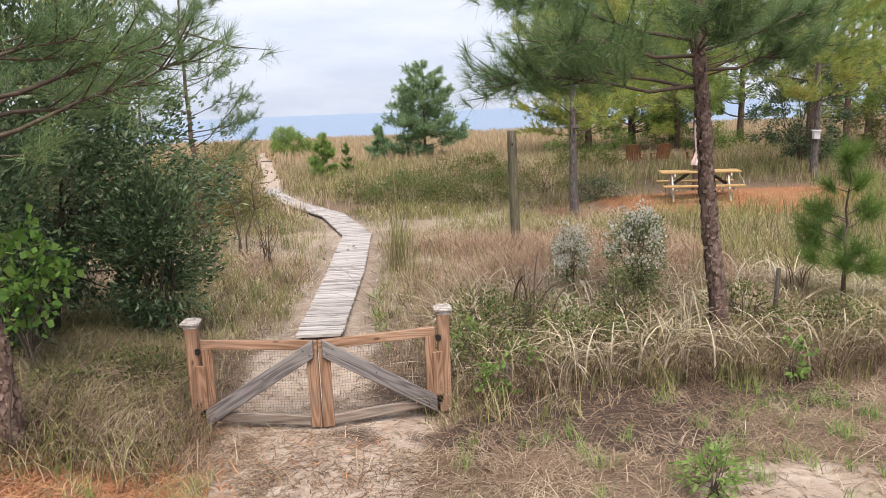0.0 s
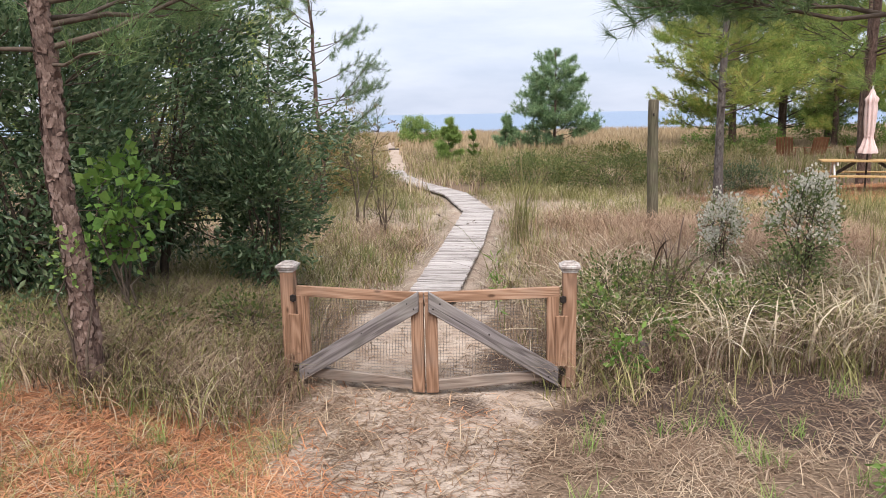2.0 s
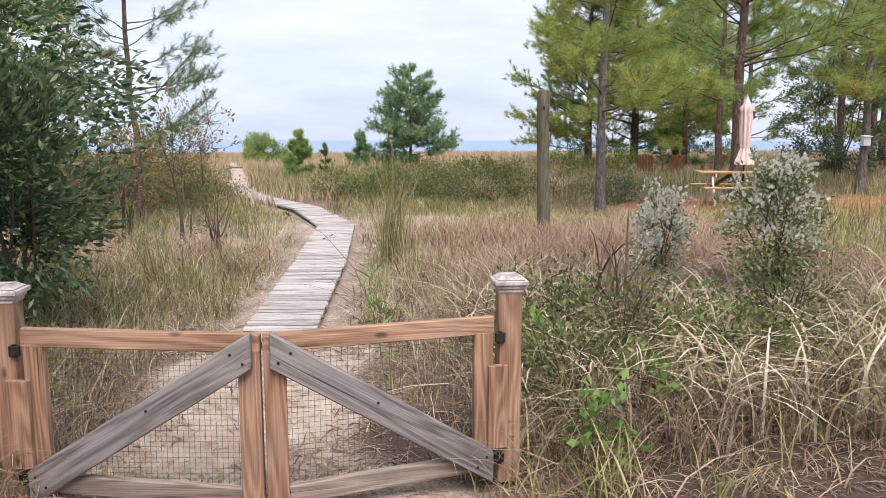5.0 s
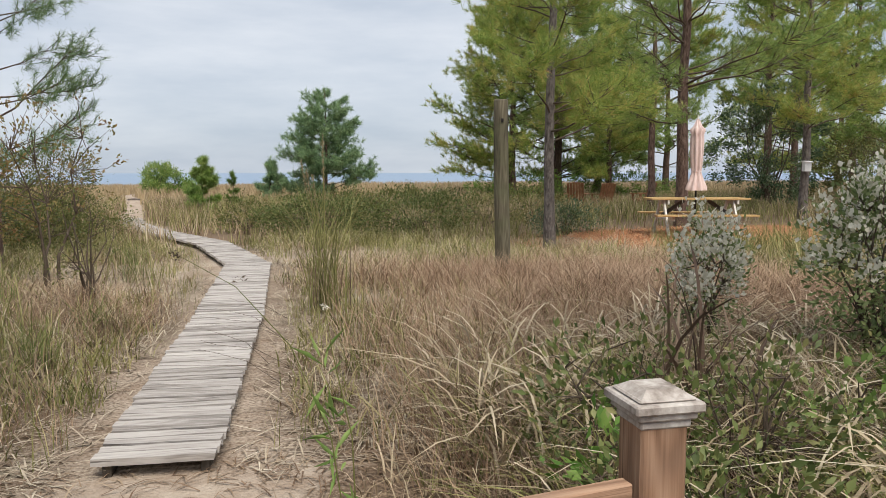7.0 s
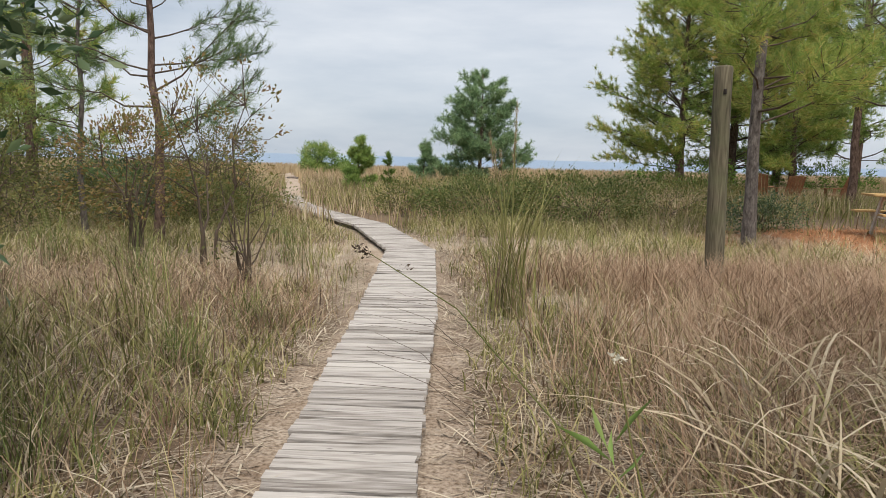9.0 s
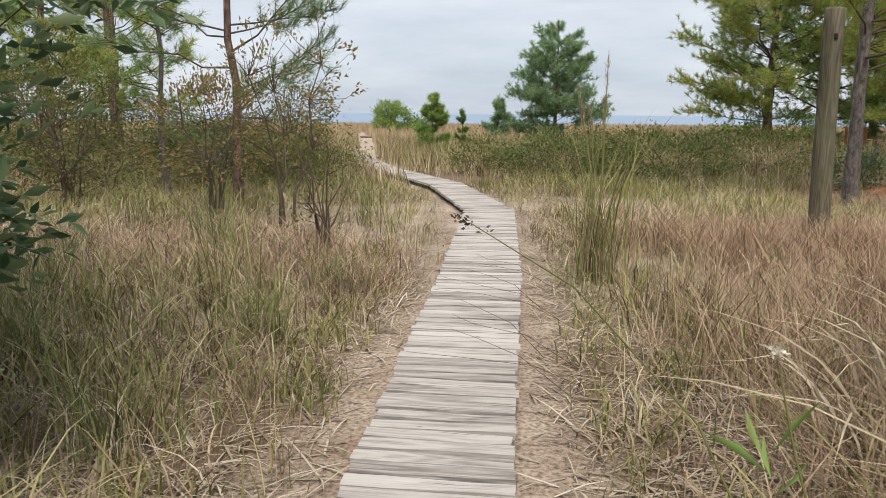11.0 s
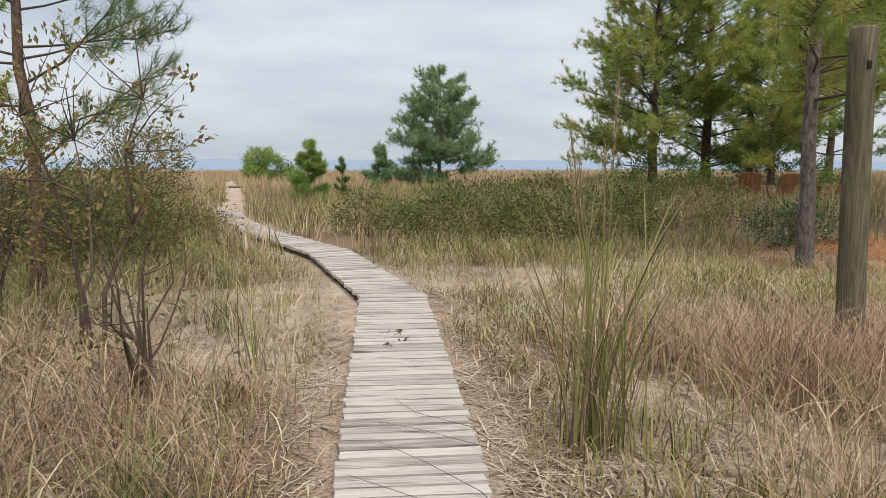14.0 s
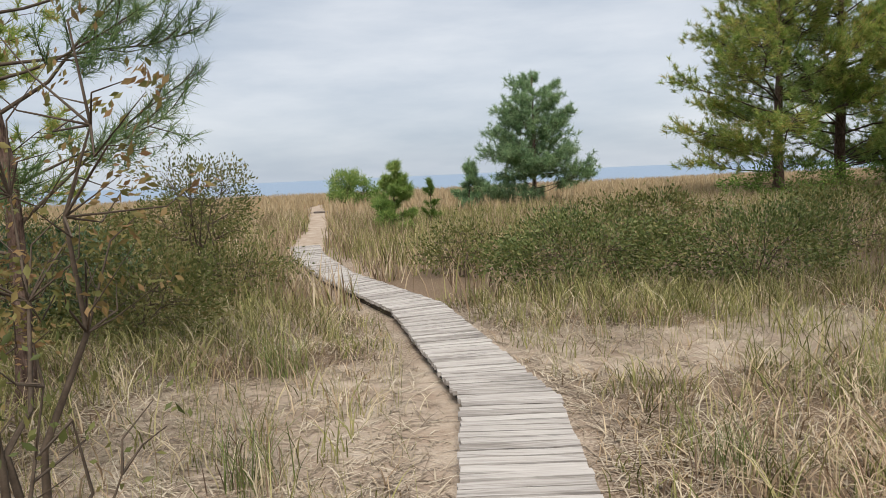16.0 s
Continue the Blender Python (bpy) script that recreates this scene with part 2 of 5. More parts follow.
FENNEL = foliage("feathery_weed", [(0.06, 0.085, 0.025), (0.14, 0.18, 0.055), (0.23, 0.27, 0.09), (0.36, 0.34, 0.15)], 0.8, 0.2)
BRIAR = foliage("briar_leaf", [(0.04, 0.058, 0.018), (0.1, 0.135, 0.04), (0.18, 0.21, 0.07), (0.3, 0.24, 0.11)], 0.5, 0.3)
TABLEWOOD = material("table_wood", [(0.22, 0.13, 0.05), (0.4, 0.26, 0.11), (0.52, 0.37, 0.19)], 3, 0.75, 0.3, (2, 14, 14), 12)
PALEPAINT = material("flaking_white_paint", [(0.3, 0.27, 0.24), (0.6, 0.57, 0.52), (0.72, 0.69, 0.64)], 9, 0.8, 0.3)
CHAIRWOOD = material("cedar_chair", [(0.16, 0.07, 0.035), (0.3, 0.14, 0.07), (0.4, 0.21, 0.11)], 4, 0.8, 0.3)
CANVAS = material("faded_pink_canvas", [(0.5, 0.36, 0.33), (0.64, 0.49, 0.46), (0.72, 0.6, 0.57)], 6, 0.9, 0.2, (3, 3, 1), 40)
BOXPAINT = material("white_box_paint", [(0.6, 0.6, 0.6), (0.78, 0.78, 0.77)], 9, 0.6, 0.1)


# ---- helpers of this place ----
def thing(name, x, y, z, label, category, group="", rz=0, kind=""):
    e = new(name)
    e.matrix_world = pose(x, y, z, 0, 0, rz)
    return tagged(e, label, category, group, kind)


def part(name, bm, mat, parent, label=""):
    me = bpy.data.meshes.new(name)
    bm.to_mesh(me)
    bm.free()
    me.materials.append(mat)
    ob = new(name, me)
    ob.parent = parent
    return tagged(ob, label)


def raw(name, verts, tris, quads, mat, smooth=False):
    """A mesh object from arrays of vertices, triangles and quads."""
    verts = np.asarray(verts, np.float32).reshape(-1, 3)
    tris = np.asarray(tris, np.int32).reshape(-1, 3)
    quads = np.asarray(quads, np.int32).reshape(-1, 4)
    me = bpy.data.meshes.new(name)
    me.vertices.add(len(verts))
    me.vertices.foreach_set("co", verts.ravel())
    me.loops.add(tris.size + quads.size)
    me.loops.foreach_set("vertex_index", np.concatenate([tris.ravel(), quads.ravel()]))
    me.polygons.add(len(tris) + len(quads))
    starts = np.concatenate([np.arange(len(tris)) * 3, tris.size + np.arange(len(quads)) * 4])
    me.polygons.foreach_set("loop_start", starts.astype(np.int32))
    if smooth:
        me.polygons.foreach_set("use_smooth", np.ones(len(starts), bool))
    me.update(calc_edges=True)
    me.materials.append(mat)
    return new(name, me)


def box(bm, sx, sy, sz, m=None, bevel=0.006, rough=0.0, rng=None):
    """Adds a board of that size, bevelled, at the pose m."""
    made = bmesh.ops.create_cube(bm, size=1)["verts"]
    bmesh.ops.scale(bm, vec=(sx, sy, sz), verts=made)
    if bevel:
        edges = list({e for v in made for e in v.link_edges})
        made = bmesh.ops.bevel(bm, geom=edges, offset=bevel, segments=1, affect="EDGES")["verts"]
    if rough and rng is not None:
        for v in made:
            v.co += Vector([rng.uniform(-rough, rough) for _ in range(3)])
    if m is not None:
        bmesh.ops.transform(bm, matrix=m, verts=made)


def tube(verts, quads, pts, radii, sides=6):
    """Adds a tapered tube along pts to the lists."""
    pts = [Vector(p) for p in pts]
    base = len(verts)
    for i, p in enumerate(pts):
        d = (pts[min(i + 1, len(pts) - 1)] - pts[max(i - 1, 0)]).normalized()
        u = d.orthogonal().normalized() if i == 0 else (u - d * u.dot(d)).normalized()
        w = d.cross(u)
        for k in range(sides):
            a = 2 * math.pi * k / sides
            verts.append(p + (u * math.cos(a) + w * math.sin(a)) * radii[i])
    for i in range(len(pts) - 1):
        for k in range(sides):
            a, b = base + i * sides + k, base + i * sides + (k + 1) % sides
            quads.append((a, b, b + sides, a + sides))


def attach(ob, parent, label=""):
    ob.parent = parent
    return tagged(ob, label)


def blades(name, pos, height, width, lean, bend, mat, rng, segs=3, droop=0.0):
    """Grass blades, one curved strip each. lean: sideways reach as a share of the height; droop: how far the tip falls back."""
    n = len(pos)
    a = rng.uniform(0, 2 * math.pi, n)
    out = np.stack([np.cos(a), np.sin(a), np.zeros(n)], 1)
    fa = a + math.pi / 2 + rng.uniform(-0.9, 0.9, n)
    side = np.stack([np.cos(fa), np.sin(fa), np.zeros(n)], 1)
    rows = []
    for i in range(segs + 1):
        s = i / segs
        z = height * (s - droop * s ** 3)
        c = pos + out * (height * lean * s ** bend)[:, None]
        c[:, 2] += z
        if i < segs:
            w = (width * (1 - 0.65 * s))[:, None] * side * 0.5
            rows += [c - w, c + w]
        else:
            rows.append(c)
    k = 2 * segs + 1
    verts = np.stack(rows, 1).reshape(-1, 3)
    base = (np.arange(n) * k)[:, None]
    quads = np.concatenate([base + np.array([[2 * i, 2 * i + 1, 2 * i + 3, 2 * i + 2]]) for i in range(segs - 1)]) if segs > 1 else np.zeros((0, 4))
    tris = base + np.array([[k - 3, k - 2, k - 1]])
    return raw(name, verts, tris, quads, mat)


def leaves(name, pos, normal, size, mat, rng, slim=0.5):
    """Small folded leaves, two triangles each, at pos, pointing roughly along normal."""
    n = len(pos)
    d = normal + rng.normal(0, 0.55, (n, 3))
    d /= np.linalg.norm(d, axis=1)[:, None] + 1e-6
    u = np.cross(d, rng.normal(0, 1, (n, 3)))
    u /= np.linalg.norm(u, axis=1)[:, None] + 1e-6
    w = np.cross(d, u)
    s = (size * rng.uniform(0.6, 1.3, n))[:, None]
    v = np.stack([pos, pos + d * s * 0.5 + u * s * slim * 0.5 + w * s * 0.08, pos + d * s, pos + d * s * 0.5 - u * s * slim * 0.5 + w * s * 0.08], 1).reshape(-1, 3)
    b = (np.arange(n) * 4)[:, None]
    return raw(name, v, np.concatenate([b + np.array([[0, 1, 2]]), b + np.array([[0, 2, 3]])]), np.zeros((0, 4)), mat)


def needles(name, tips, dirs, count, length, width, mat, rng, spread=0.85, shoot=0.16):
    """Tufts of pine needles: count thin needles round each shoot, whose ends are tips and whose ways are dirs."""
    n = len(tips)
    tips, dirs = np.repeat(tips, count, 0), np.repeat(dirs, count, 0)
    m = n * count
    along = rng.uniform(0, 1, m)
    start = tips - dirs * (along * shoot)[:, None]
    d = dirs * rng.uniform(0.1, 1.0, m)[:, None] + rng.normal(0, spread * 0.62, (m, 3))
    d /= np.linalg.norm(d, axis=1)[:, None] + 1e-6
    u = np.cross(d, rng.normal(0, 1, (m, 3)))
    u /= np.linalg.norm(u, axis=1)[:, None] + 1e-6
    ln = (length * rng.uniform(0.65, 1.15, m))[:, None]
    end = start + d * ln
    end[:, 2] -= 0.06 * ln[:, 0]
    v = np.stack([start - u * width / 2, start + u * width / 2, end], 1).reshape(-1, 3)
    return raw(name, v, np.arange(3 * m).reshape(-1, 3), np.zeros((0, 4)), mat)


def pine(x, y, h, r, first, reach, whorls, label, seed, mat=None, bark=None, lean=(0, 0), length=0.17, count=26, width=0.004, extra=(), density=1.0, z=0.0, name="pine_tree", spread=0.62, shape=0.75, group="pines", kink=0.02):
    """A pine: trunk, whorls of limbs from the height first to the top, and tufted twigs. extra: single limbs (height, compass degrees, reach, rise)."""
    rng = np.random.default_rng(seed)
    t = thing(name, x, y, z, label, "tree", group)
    tv, tq = [], []
    axis = []
    steps = 12
    for i in range(steps + 1):
        s = i / steps
        axis.append(Vector((lean[0] * s * h + rng.normal(0, kink) * (s > 0), lean[1] * s * h + rng.normal(0, kink) * (s > 0), s * h)))
    tube(tv, tq, [axis[0] - Vector((0, 0, 0.15))] + axis, [r * 1.35] + [r * (1.18 if i == 0 else 1) * max(0.1, (1 - i / steps * 0.9)) for i in range(steps + 1)], 12)
    attach(raw("trunk", tv, [], tq, bark or BARK, True), t)

    def on(zz):
        f = min(max(zz / h, 0), 0.999) * steps
        i = int(f)
        return axis[i].lerp(axis[i + 1], f - i)

    if bark is None and h > 6 and y < 13:
        k = 1500
        zz = rng.uniform(0.0, min(h, 4.2), k)
        a = rng.uniform(0, 2 * math.pi, k)
        c = np.array([on(q) for q in zz])
        rr = r * np.maximum(0.1, 1 - zz / h * 0.9)
        o = np.stack([np.cos(a), np.sin(a), np.zeros(k)], 1)
        w = np.stack([-np.sin(a), np.cos(a), np.zeros(k)], 1) * rng.uniform(0.09, 0.24, k)[:, None] * r * 1.4
        up = np.stack([rng.normal(0, 0.006, k), rng.normal(0, 0.006, k), rng.uniform(0.014, 0.045, k)], 1)
        p = c + o * (rr * rng.uniform(0.98, 1.03, k) + 0.002)[:, None]
        out = o * rng.uniform(0.002, 0.011, k)[:, None]
        pv_ = np.stack([p - up - w * 0.6, p - up * 1.1 + w * 0.5, p + w + out, p + up + w * 0.4 + out, p + up * 1.1 - w * 0.5 + out * 0.5, p - w], 1).reshape(-1, 3)
        b6 = (np.arange(k) * 6)[:, None]
        tagged(attach(raw("bark_plate", pv_, [], np.concatenate([b6 + np.array([[0, 1, 2, 5]]), b6 + np.array([[2, 3, 4, 5]])]), PLATE), t), "flaking pinkish grey bark plates", kind="stuff")
    limbs = list(extra)
    for k in range(whorls):
        s = (k + rng.uniform(0, 0.6)) / whorls
        zz = first + (h - first) * s
        full = reach * (math.sin(math.pi * min(1, 0.22 + s * 0.4)) ** 0.5) * (1 - s) ** shape
        for j in range(int(rng.integers(3, 6))):
            limbs.append((zz + rng.uniform(-0.12, 0.12), rng.uniform(0, 360), max(0.22, full * rng.uniform(0.6, 1.1)), rng.uniform(0.05, 0.5) + 0.5 * s))
    bv, bq, tips, dirs = [], [], [], []
    near_tree = y < 13 and h > 3
    for zz, deg, ln, rise in limbs:
        if near_tree and bv:
            attach(raw("limb", bv, [], bq, TWIG, True), t)
            bv, bq = [], []
        o = on(zz)
        a = radians(deg)
        d = Vector((math.cos(a), math.sin(a), rise)).normalized()
        pts = [o]
        for q in range(1, 5):
            f = q / 4
            pts.append(o + d * ln * f + Vector((rng.normal(0, 0.03 * ln), rng.normal(0, 0.03 * ln), ln * (0.1 * f * f - 0.1 * f) + rng.normal(0, 0.02 * ln))))
        rr = max(0.006, r * 0.2 * min(1, ln / max(reach, 0.1)) + 0.004)
        tube(bv, bq, pts, [rr, rr * 0.8, rr * 0.6, rr * 0.4, rr * 0.2], 5)
        tips.append(pts[-1]); dirs.append((pts[-1] - pts[-2]).normalized())
        for q in range(max(3, int(ln * 10 * density))):
            f = rng.uniform(0.3, 1.0) ** 0.8 * 3.999
            i = int(f)
            p = pts[i].lerp(pts[i + 1], f - i)
            b = a + rng.choice([-1, 1]) * rng.uniform(0.4, 1.2)
            e = Vector((math.cos(b), math.sin(b), rng.uniform(-0.25, 1.0))).normalized()
            w = min(0.9, ln * rng.uniform(0.14, 0.36))
            tip = p + e * w
            mid = p + e * w * 0.55 + Vector((0, 0, -0.05 * w))
            tube(bv, bq, [p, mid, tip], [rr * 0.4, rr * 0.28, 0.002], 3)
            tips.append(tip); dirs.append((e * 0.8 + Vector((0, 0, 0.6))).normalized())
            if w > 0.3:
                tips.append(mid); dirs.append((e + Vector((rng.normal(0, 0.5), rng.normal(0, 0.5), 0.5))).normalized())
    tips.append(axis[-1] + Vector((0, 0, 0.1))); dirs.append(Vector((0, 0, 1)))
    tagged(attach(raw("limb", bv, [], bq, TWIG, True), t), kind="" if near_tree else "stuff")
    attach(needles("crown", np.array(tips, np.float32), np.array(dirs, np.float32), count, length, width, mat or NEEDLE, rng, spread), t, "long green needle tufts")
    return t


def shrub(x, y, h, rx, ry, n, leaf, mat, label, seed, name="shrub", stems=7, low=0.1, slim=0.45, clumps=60, spread=0.22, bark=None, group="", category="shrub", z=0.0):
    """A leafy bush: forked stems that fan out from the ground and clumps of leaves at their ends."""
    rng = np.random.default_rng(seed)
    t = thing(name, x, y, z, label, category, group)
    bv, bq, cl, cd = [], [], [], []
    roots = []
    for k in range(stems):
        a = 2 * math.pi * k / stems + rng.uniform(-0.4, 0.4)
        f = rng.uniform(0.25, 0.6)
        top = Vector((math.cos(a) * rx * f, math.sin(a) * ry * f, h * rng.uniform(0.6, 0.9)))
        pts = [Vector((math.cos(a) * 0.08, math.sin(a) * 0.08, -0.08))]
        for q in range(1, 5):
            s = q / 4
            pts.append(Vector((top.x * s ** 1.3, top.y * s ** 1.3, top.z * s)) + Vector(rng.normal(0, 0.03 * h, 3)))
        rr = 0.006 + 0.007 * h
        tube(bv, bq, pts, [rr, rr * 0.8, rr * 0.6, rr * 0.4, rr * 0.2], 5)
        roots.append(pts)
    for k in range(clumps):
        v = rng.normal(0, 1, 3)
        v /= np.linalg.norm(v)
        rad = rng.uniform(0.35, 1.0) ** 0.5
        wob = 1 + 0.22 * math.sin(3 * math.atan2(v[1], v[0]) + seed) + rng.uniform(-0.12, 0.12)
        c = Vector((v[0] * rx * rad * wob, v[1] * ry * rad * wob, h * (low + (1 - low) * (0.5 + 0.5 * v[2] * rad * min(1.08, wob)))))
        pts = roots[int(rng.integers(len(roots)))]
        best = min((p for q in roots for p in q[1:]), key=lambda p: (p - c).length + (0.8 if p.z > c.z else 0))
        mid = best.lerp(c, 0.5) + Vector(rng.normal(0, 0.04 * h, 3))
        tube(bv, bq, [best, mid, c], [0.003 + 0.0018 * h, 0.002 + 0.001 * h, 0.0015], 4)
        cl.append(c); cd.append(Vector((v[0], v[1], v[2] + 0.3)))
    tagged(attach(raw("stem", bv, [], bq, bark or TWIG, True), t), kind="stuff")
    per = max(1, n // clumps)
    c = np.repeat(np.array(cl), per, 0) + rng.normal(0, spread, (per * clumps, 3)) * np.array([1, 1, 0.8])
    c[:, 2] = np.maximum(c[:, 2], 0.03)
    attach(leaves("foliage", c, np.repeat(np.array(cd), per, 0), leaf, mat, rng, slim), t)
    return t, np.array(cl)


# ---- ground, sea ----
def smooth(a, b, v):
    s = np.clip((v - a) / (b - a), 0, 1)
    return s * s * (3 - 2 * s)


LEFT = [(-0.50, 2.10), (-0.385, 5.83), (-0.315, 9.70), (-1.03, 13.0), (-2.27, 15.9), (-3.5, 19.4), (-3.95, 21.4)]
RIGHT = [(0.06, 2.06), (0.245, 5.83), (0.315, 9.70), (-0.45, 13.28), (-1.9, 16.4), (-2.93, 19.7), (-3.33, 21.55)]
TRAIL = [(-3.65, 21.4), (-4.2, 26), (-5.6, 34), (-6.6, 40), (-8.2, 47), (-8.6, 60)]
BOARD_Z = 0.10


def walk_x(y):
    """Centre line of boardwalk and sand trail."""
    ys = [-8, 0, 2.1] + [(l[1] + r[1]) / 2 for l, r in zip(LEFT, RIGHT)][1:] + [p[1] for p in TRAIL[1:]]
    xs = [0.0, -0.05, -0.22] + [(l[0] + r[0]) / 2 for l, r in zip(LEFT, RIGHT)][1:] + [p[0] for p in TRAIL[1:]]
    return np.interp(y, ys, xs)


def wave(x, y, s, seed):
    """Smooth patchiness from -1 to 1."""
    r = np.random.default_rng(seed)
    v = 0
    for i in range(6):
        a, p, k = r.uniform(0, 6.28), r.uniform(0, 6.28), s * r.uniform(0.6, 1.7)
        v = v + np.sin((x * math.cos(a) + y * math.sin(a)) * k + p)
    return v / 3.2


def ground_z(x, y):
    z = 1.25 * smooth(-4.6, -7.0, y)
    z = z + 0.035 * wave(x, y, 1.6, 3) * smooth(0.3, 1.2, np.abs(x - walk_x(y)))
    z = z + 0.1 * smooth(4, 9, x) * smooth(3, 9, y) + 0.06 * wave(x, y, 0.25, 4)* smooth(3, 8, np.abs(x - walk_x(y)))
    z = z + 0.25 * smooth(-1.3, -2.6, x) * smooth(-3.5, -1.5, y) * smooth(2.5, 0.5, y)
    z = z - 0.135 * smooth(1.6, 0.9, np.abs(x)) * smooth(-5.5, -4.0, y) * smooth(1.9, 0.6, y)
    z = z - 0.25 * smooth(45, 80, y) - 4 * smooth(82, 120, y)
    return z


def straw_mask(x, y):
    a = smooth(1.9, 1.0, np.hypot((x + 2.1) / 1.15, (y + 2.0) / 0.85) + 0.2 * wave(x, y, 3, 8)) * np.clip(0.86 + 0.35 * wave(x, y, 3.6, 66), 0, 1)
    b = smooth(1.15, 0.75, np.hypot((x - 8.9) / 4.6, (y - 12.4) / 2.7) + 0.15 * wave(x, y, 1.1, 9))
    return np.maximum(a, b)


def sand_mask(x, y):
    d = np.abs(x - walk_x(y))
    path = smooth(1.25, 0.45, d + 0.45 * wave(x, y, 2.4, 10) + 0.12 * wave(x, y, 9, 17)) * (y < 2.2)
    edge = smooth(0.95, 0.5, d + 0.2 * wave(x, y, 2.2, 11)) * (y >= 2.2) * (y < 22) * 0.55
    trail = smooth(0.5, 0.3, d + 0.1 * wave(x, y, 1.2, 12)) * (y >= 21.3) * (y < 62)
    p1 = smooth(1.0, 0.55, np.hypot((x + 1.5) / 1.7, (y - 9.4) / 2.4) + 0.3 * wave(x, y, 2.0, 13)) * 0.9
    p2 = smooth(1.0, 0.6, np.hypot((x - 2.2) / 2.6, (y - 11.6) / 1.3) + 0.3 * wave(x, y, 2.0, 14)) * 0.9
    p3 = smooth(1.0, 0.6, np.hypot((x - 1.4) / 0.9, (y - 6.2) / 1.6) + 0.3 * wave(x, y, 2.4, 15)) * 0.8
    p4 = smooth(1.0, 0.6, np.hypot((x - 3.8) / 1.0, (y + 2.4) / 0.6) + 0.3 * wave(x, y, 2.4, 16))
    beach = smooth(80, 84, y)
    return np.clip(np.maximum.reduce([path, edge, trail, p1, p2, p3, p4, beach]), 0, 1)


def soil_shade_mask(x, y):
    """Dark brown soil beside the gate and painted shade under shrubs, with ragged edges."""
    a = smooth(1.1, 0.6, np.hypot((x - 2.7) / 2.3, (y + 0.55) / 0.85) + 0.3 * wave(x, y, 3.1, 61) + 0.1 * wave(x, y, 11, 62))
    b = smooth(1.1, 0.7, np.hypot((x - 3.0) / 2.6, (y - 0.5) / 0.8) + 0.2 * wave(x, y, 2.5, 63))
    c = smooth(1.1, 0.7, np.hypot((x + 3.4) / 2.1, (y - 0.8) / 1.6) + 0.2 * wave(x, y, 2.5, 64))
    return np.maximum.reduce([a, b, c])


def spaced(near, far, fine, n):
    return np.concatenate([-np.geomspace(far, near, n)[:-1], np.arange(-near, near + fine / 2, fine), np.geomspace(near, far, n)[1:]])


gx = spaced(9, 4000, 0.12, 40)
gy = np.concatenate([-np.geomspace(3000, 8, 24)[:-1], np.arange(-8, 22, 0.12), np.geomspace(22, 130, 60), [200, 400]])
GX, GY = np.meshgrid(gx, gy)
gz = ground_z(GX, GY)
nx, ny = len(gx), len(gy)
idx = np.arange(nx * ny).reshape(ny, nx)
quads = np.stack([idx[:-1, :-1], idx[:-1, 1:], idx[1:, 1:], idx[1:, :-1]], -1).reshape(-1, 4)
gm = bpy.data.materials.new("sandy_ground"); gm.use_nodes = True
n, l = gm.node_tree.nodes, gm.node_tree.links
gb = n["Principled BSDF"]; gb.inputs["Roughness"].default_value = 0.95; gb.inputs["Specular IOR Level"].default_value = 0.1
gc = n.new("ShaderNodeTexCoord")
n1 = n.new("ShaderNodeTexNoise"); n1.inputs["Scale"].default_value = 2.5; n1.inputs["Detail"].default_value = 8; n1.inputs["Roughness"].default_value = 0.7
n2 = n.new("ShaderNodeTexNoise"); n2.inputs["Scale"].default_value = 45; n2.inputs["Detail"].default_value = 5
for q in (n1, n2):
    l.new(gc.outputs["Object"], q.inputs["Vector"])
soil = ramp(n, [(0.05, 0.035, 0.026), (0.17, 0.122, 0.085), (0.33, 0.255, 0.185)]); l.new(n2.outputs[0], soil.inputs[0])
sand = ramp(n, [(0.07, 0.045, 0.033), (0.27, 0.2, 0.15), (0.47, 0.4, 0.33), (0.62, 0.55, 0.47)]); l.new(n1.outputs[0], sand.inputs[0])
straw = ramp(n, [(0.13, 0.06, 0.032), (0.3, 0.145, 0.075), (0.42, 0.27, 0.16)]); l.new(n2.outputs[0], straw.inputs[0])


def blend(a, b, fac):
    mx = n.new("ShaderNodeMix"); mx.data_type = "RGBA"
    l.new(fac, mx.inputs["Factor"]); l.new(a, mx.inputs["A"]); l.new(b, mx.inputs["B"])
    return mx.outputs["Result"]


def layer(name):
    at = n.new("ShaderNodeAttribute"); at.attribute_name = name
    ad = n.new("ShaderNodeMath"); ad.operation = "MULTIPLY_ADD"
    l.new(n2.outputs[0], ad.inputs[0]); ad.inputs[1].default_value = 1.2; ad.inputs[2].default_value = -0.6
    su = n.new("ShaderNodeMath"); su.operation = "ADD"; l.new(at.outputs["Fac"], su.inputs[0]); l.new(ad.outputs[0], su.inputs[1])
    mr = n.new("ShaderNodeMapRange"); mr.inputs["From Min"].default_value = 0.3; mr.inputs["From Max"].default_value = 0.7
    l.new(su.outputs[0], mr.inputs["Value"])
    return mr.outputs[0]


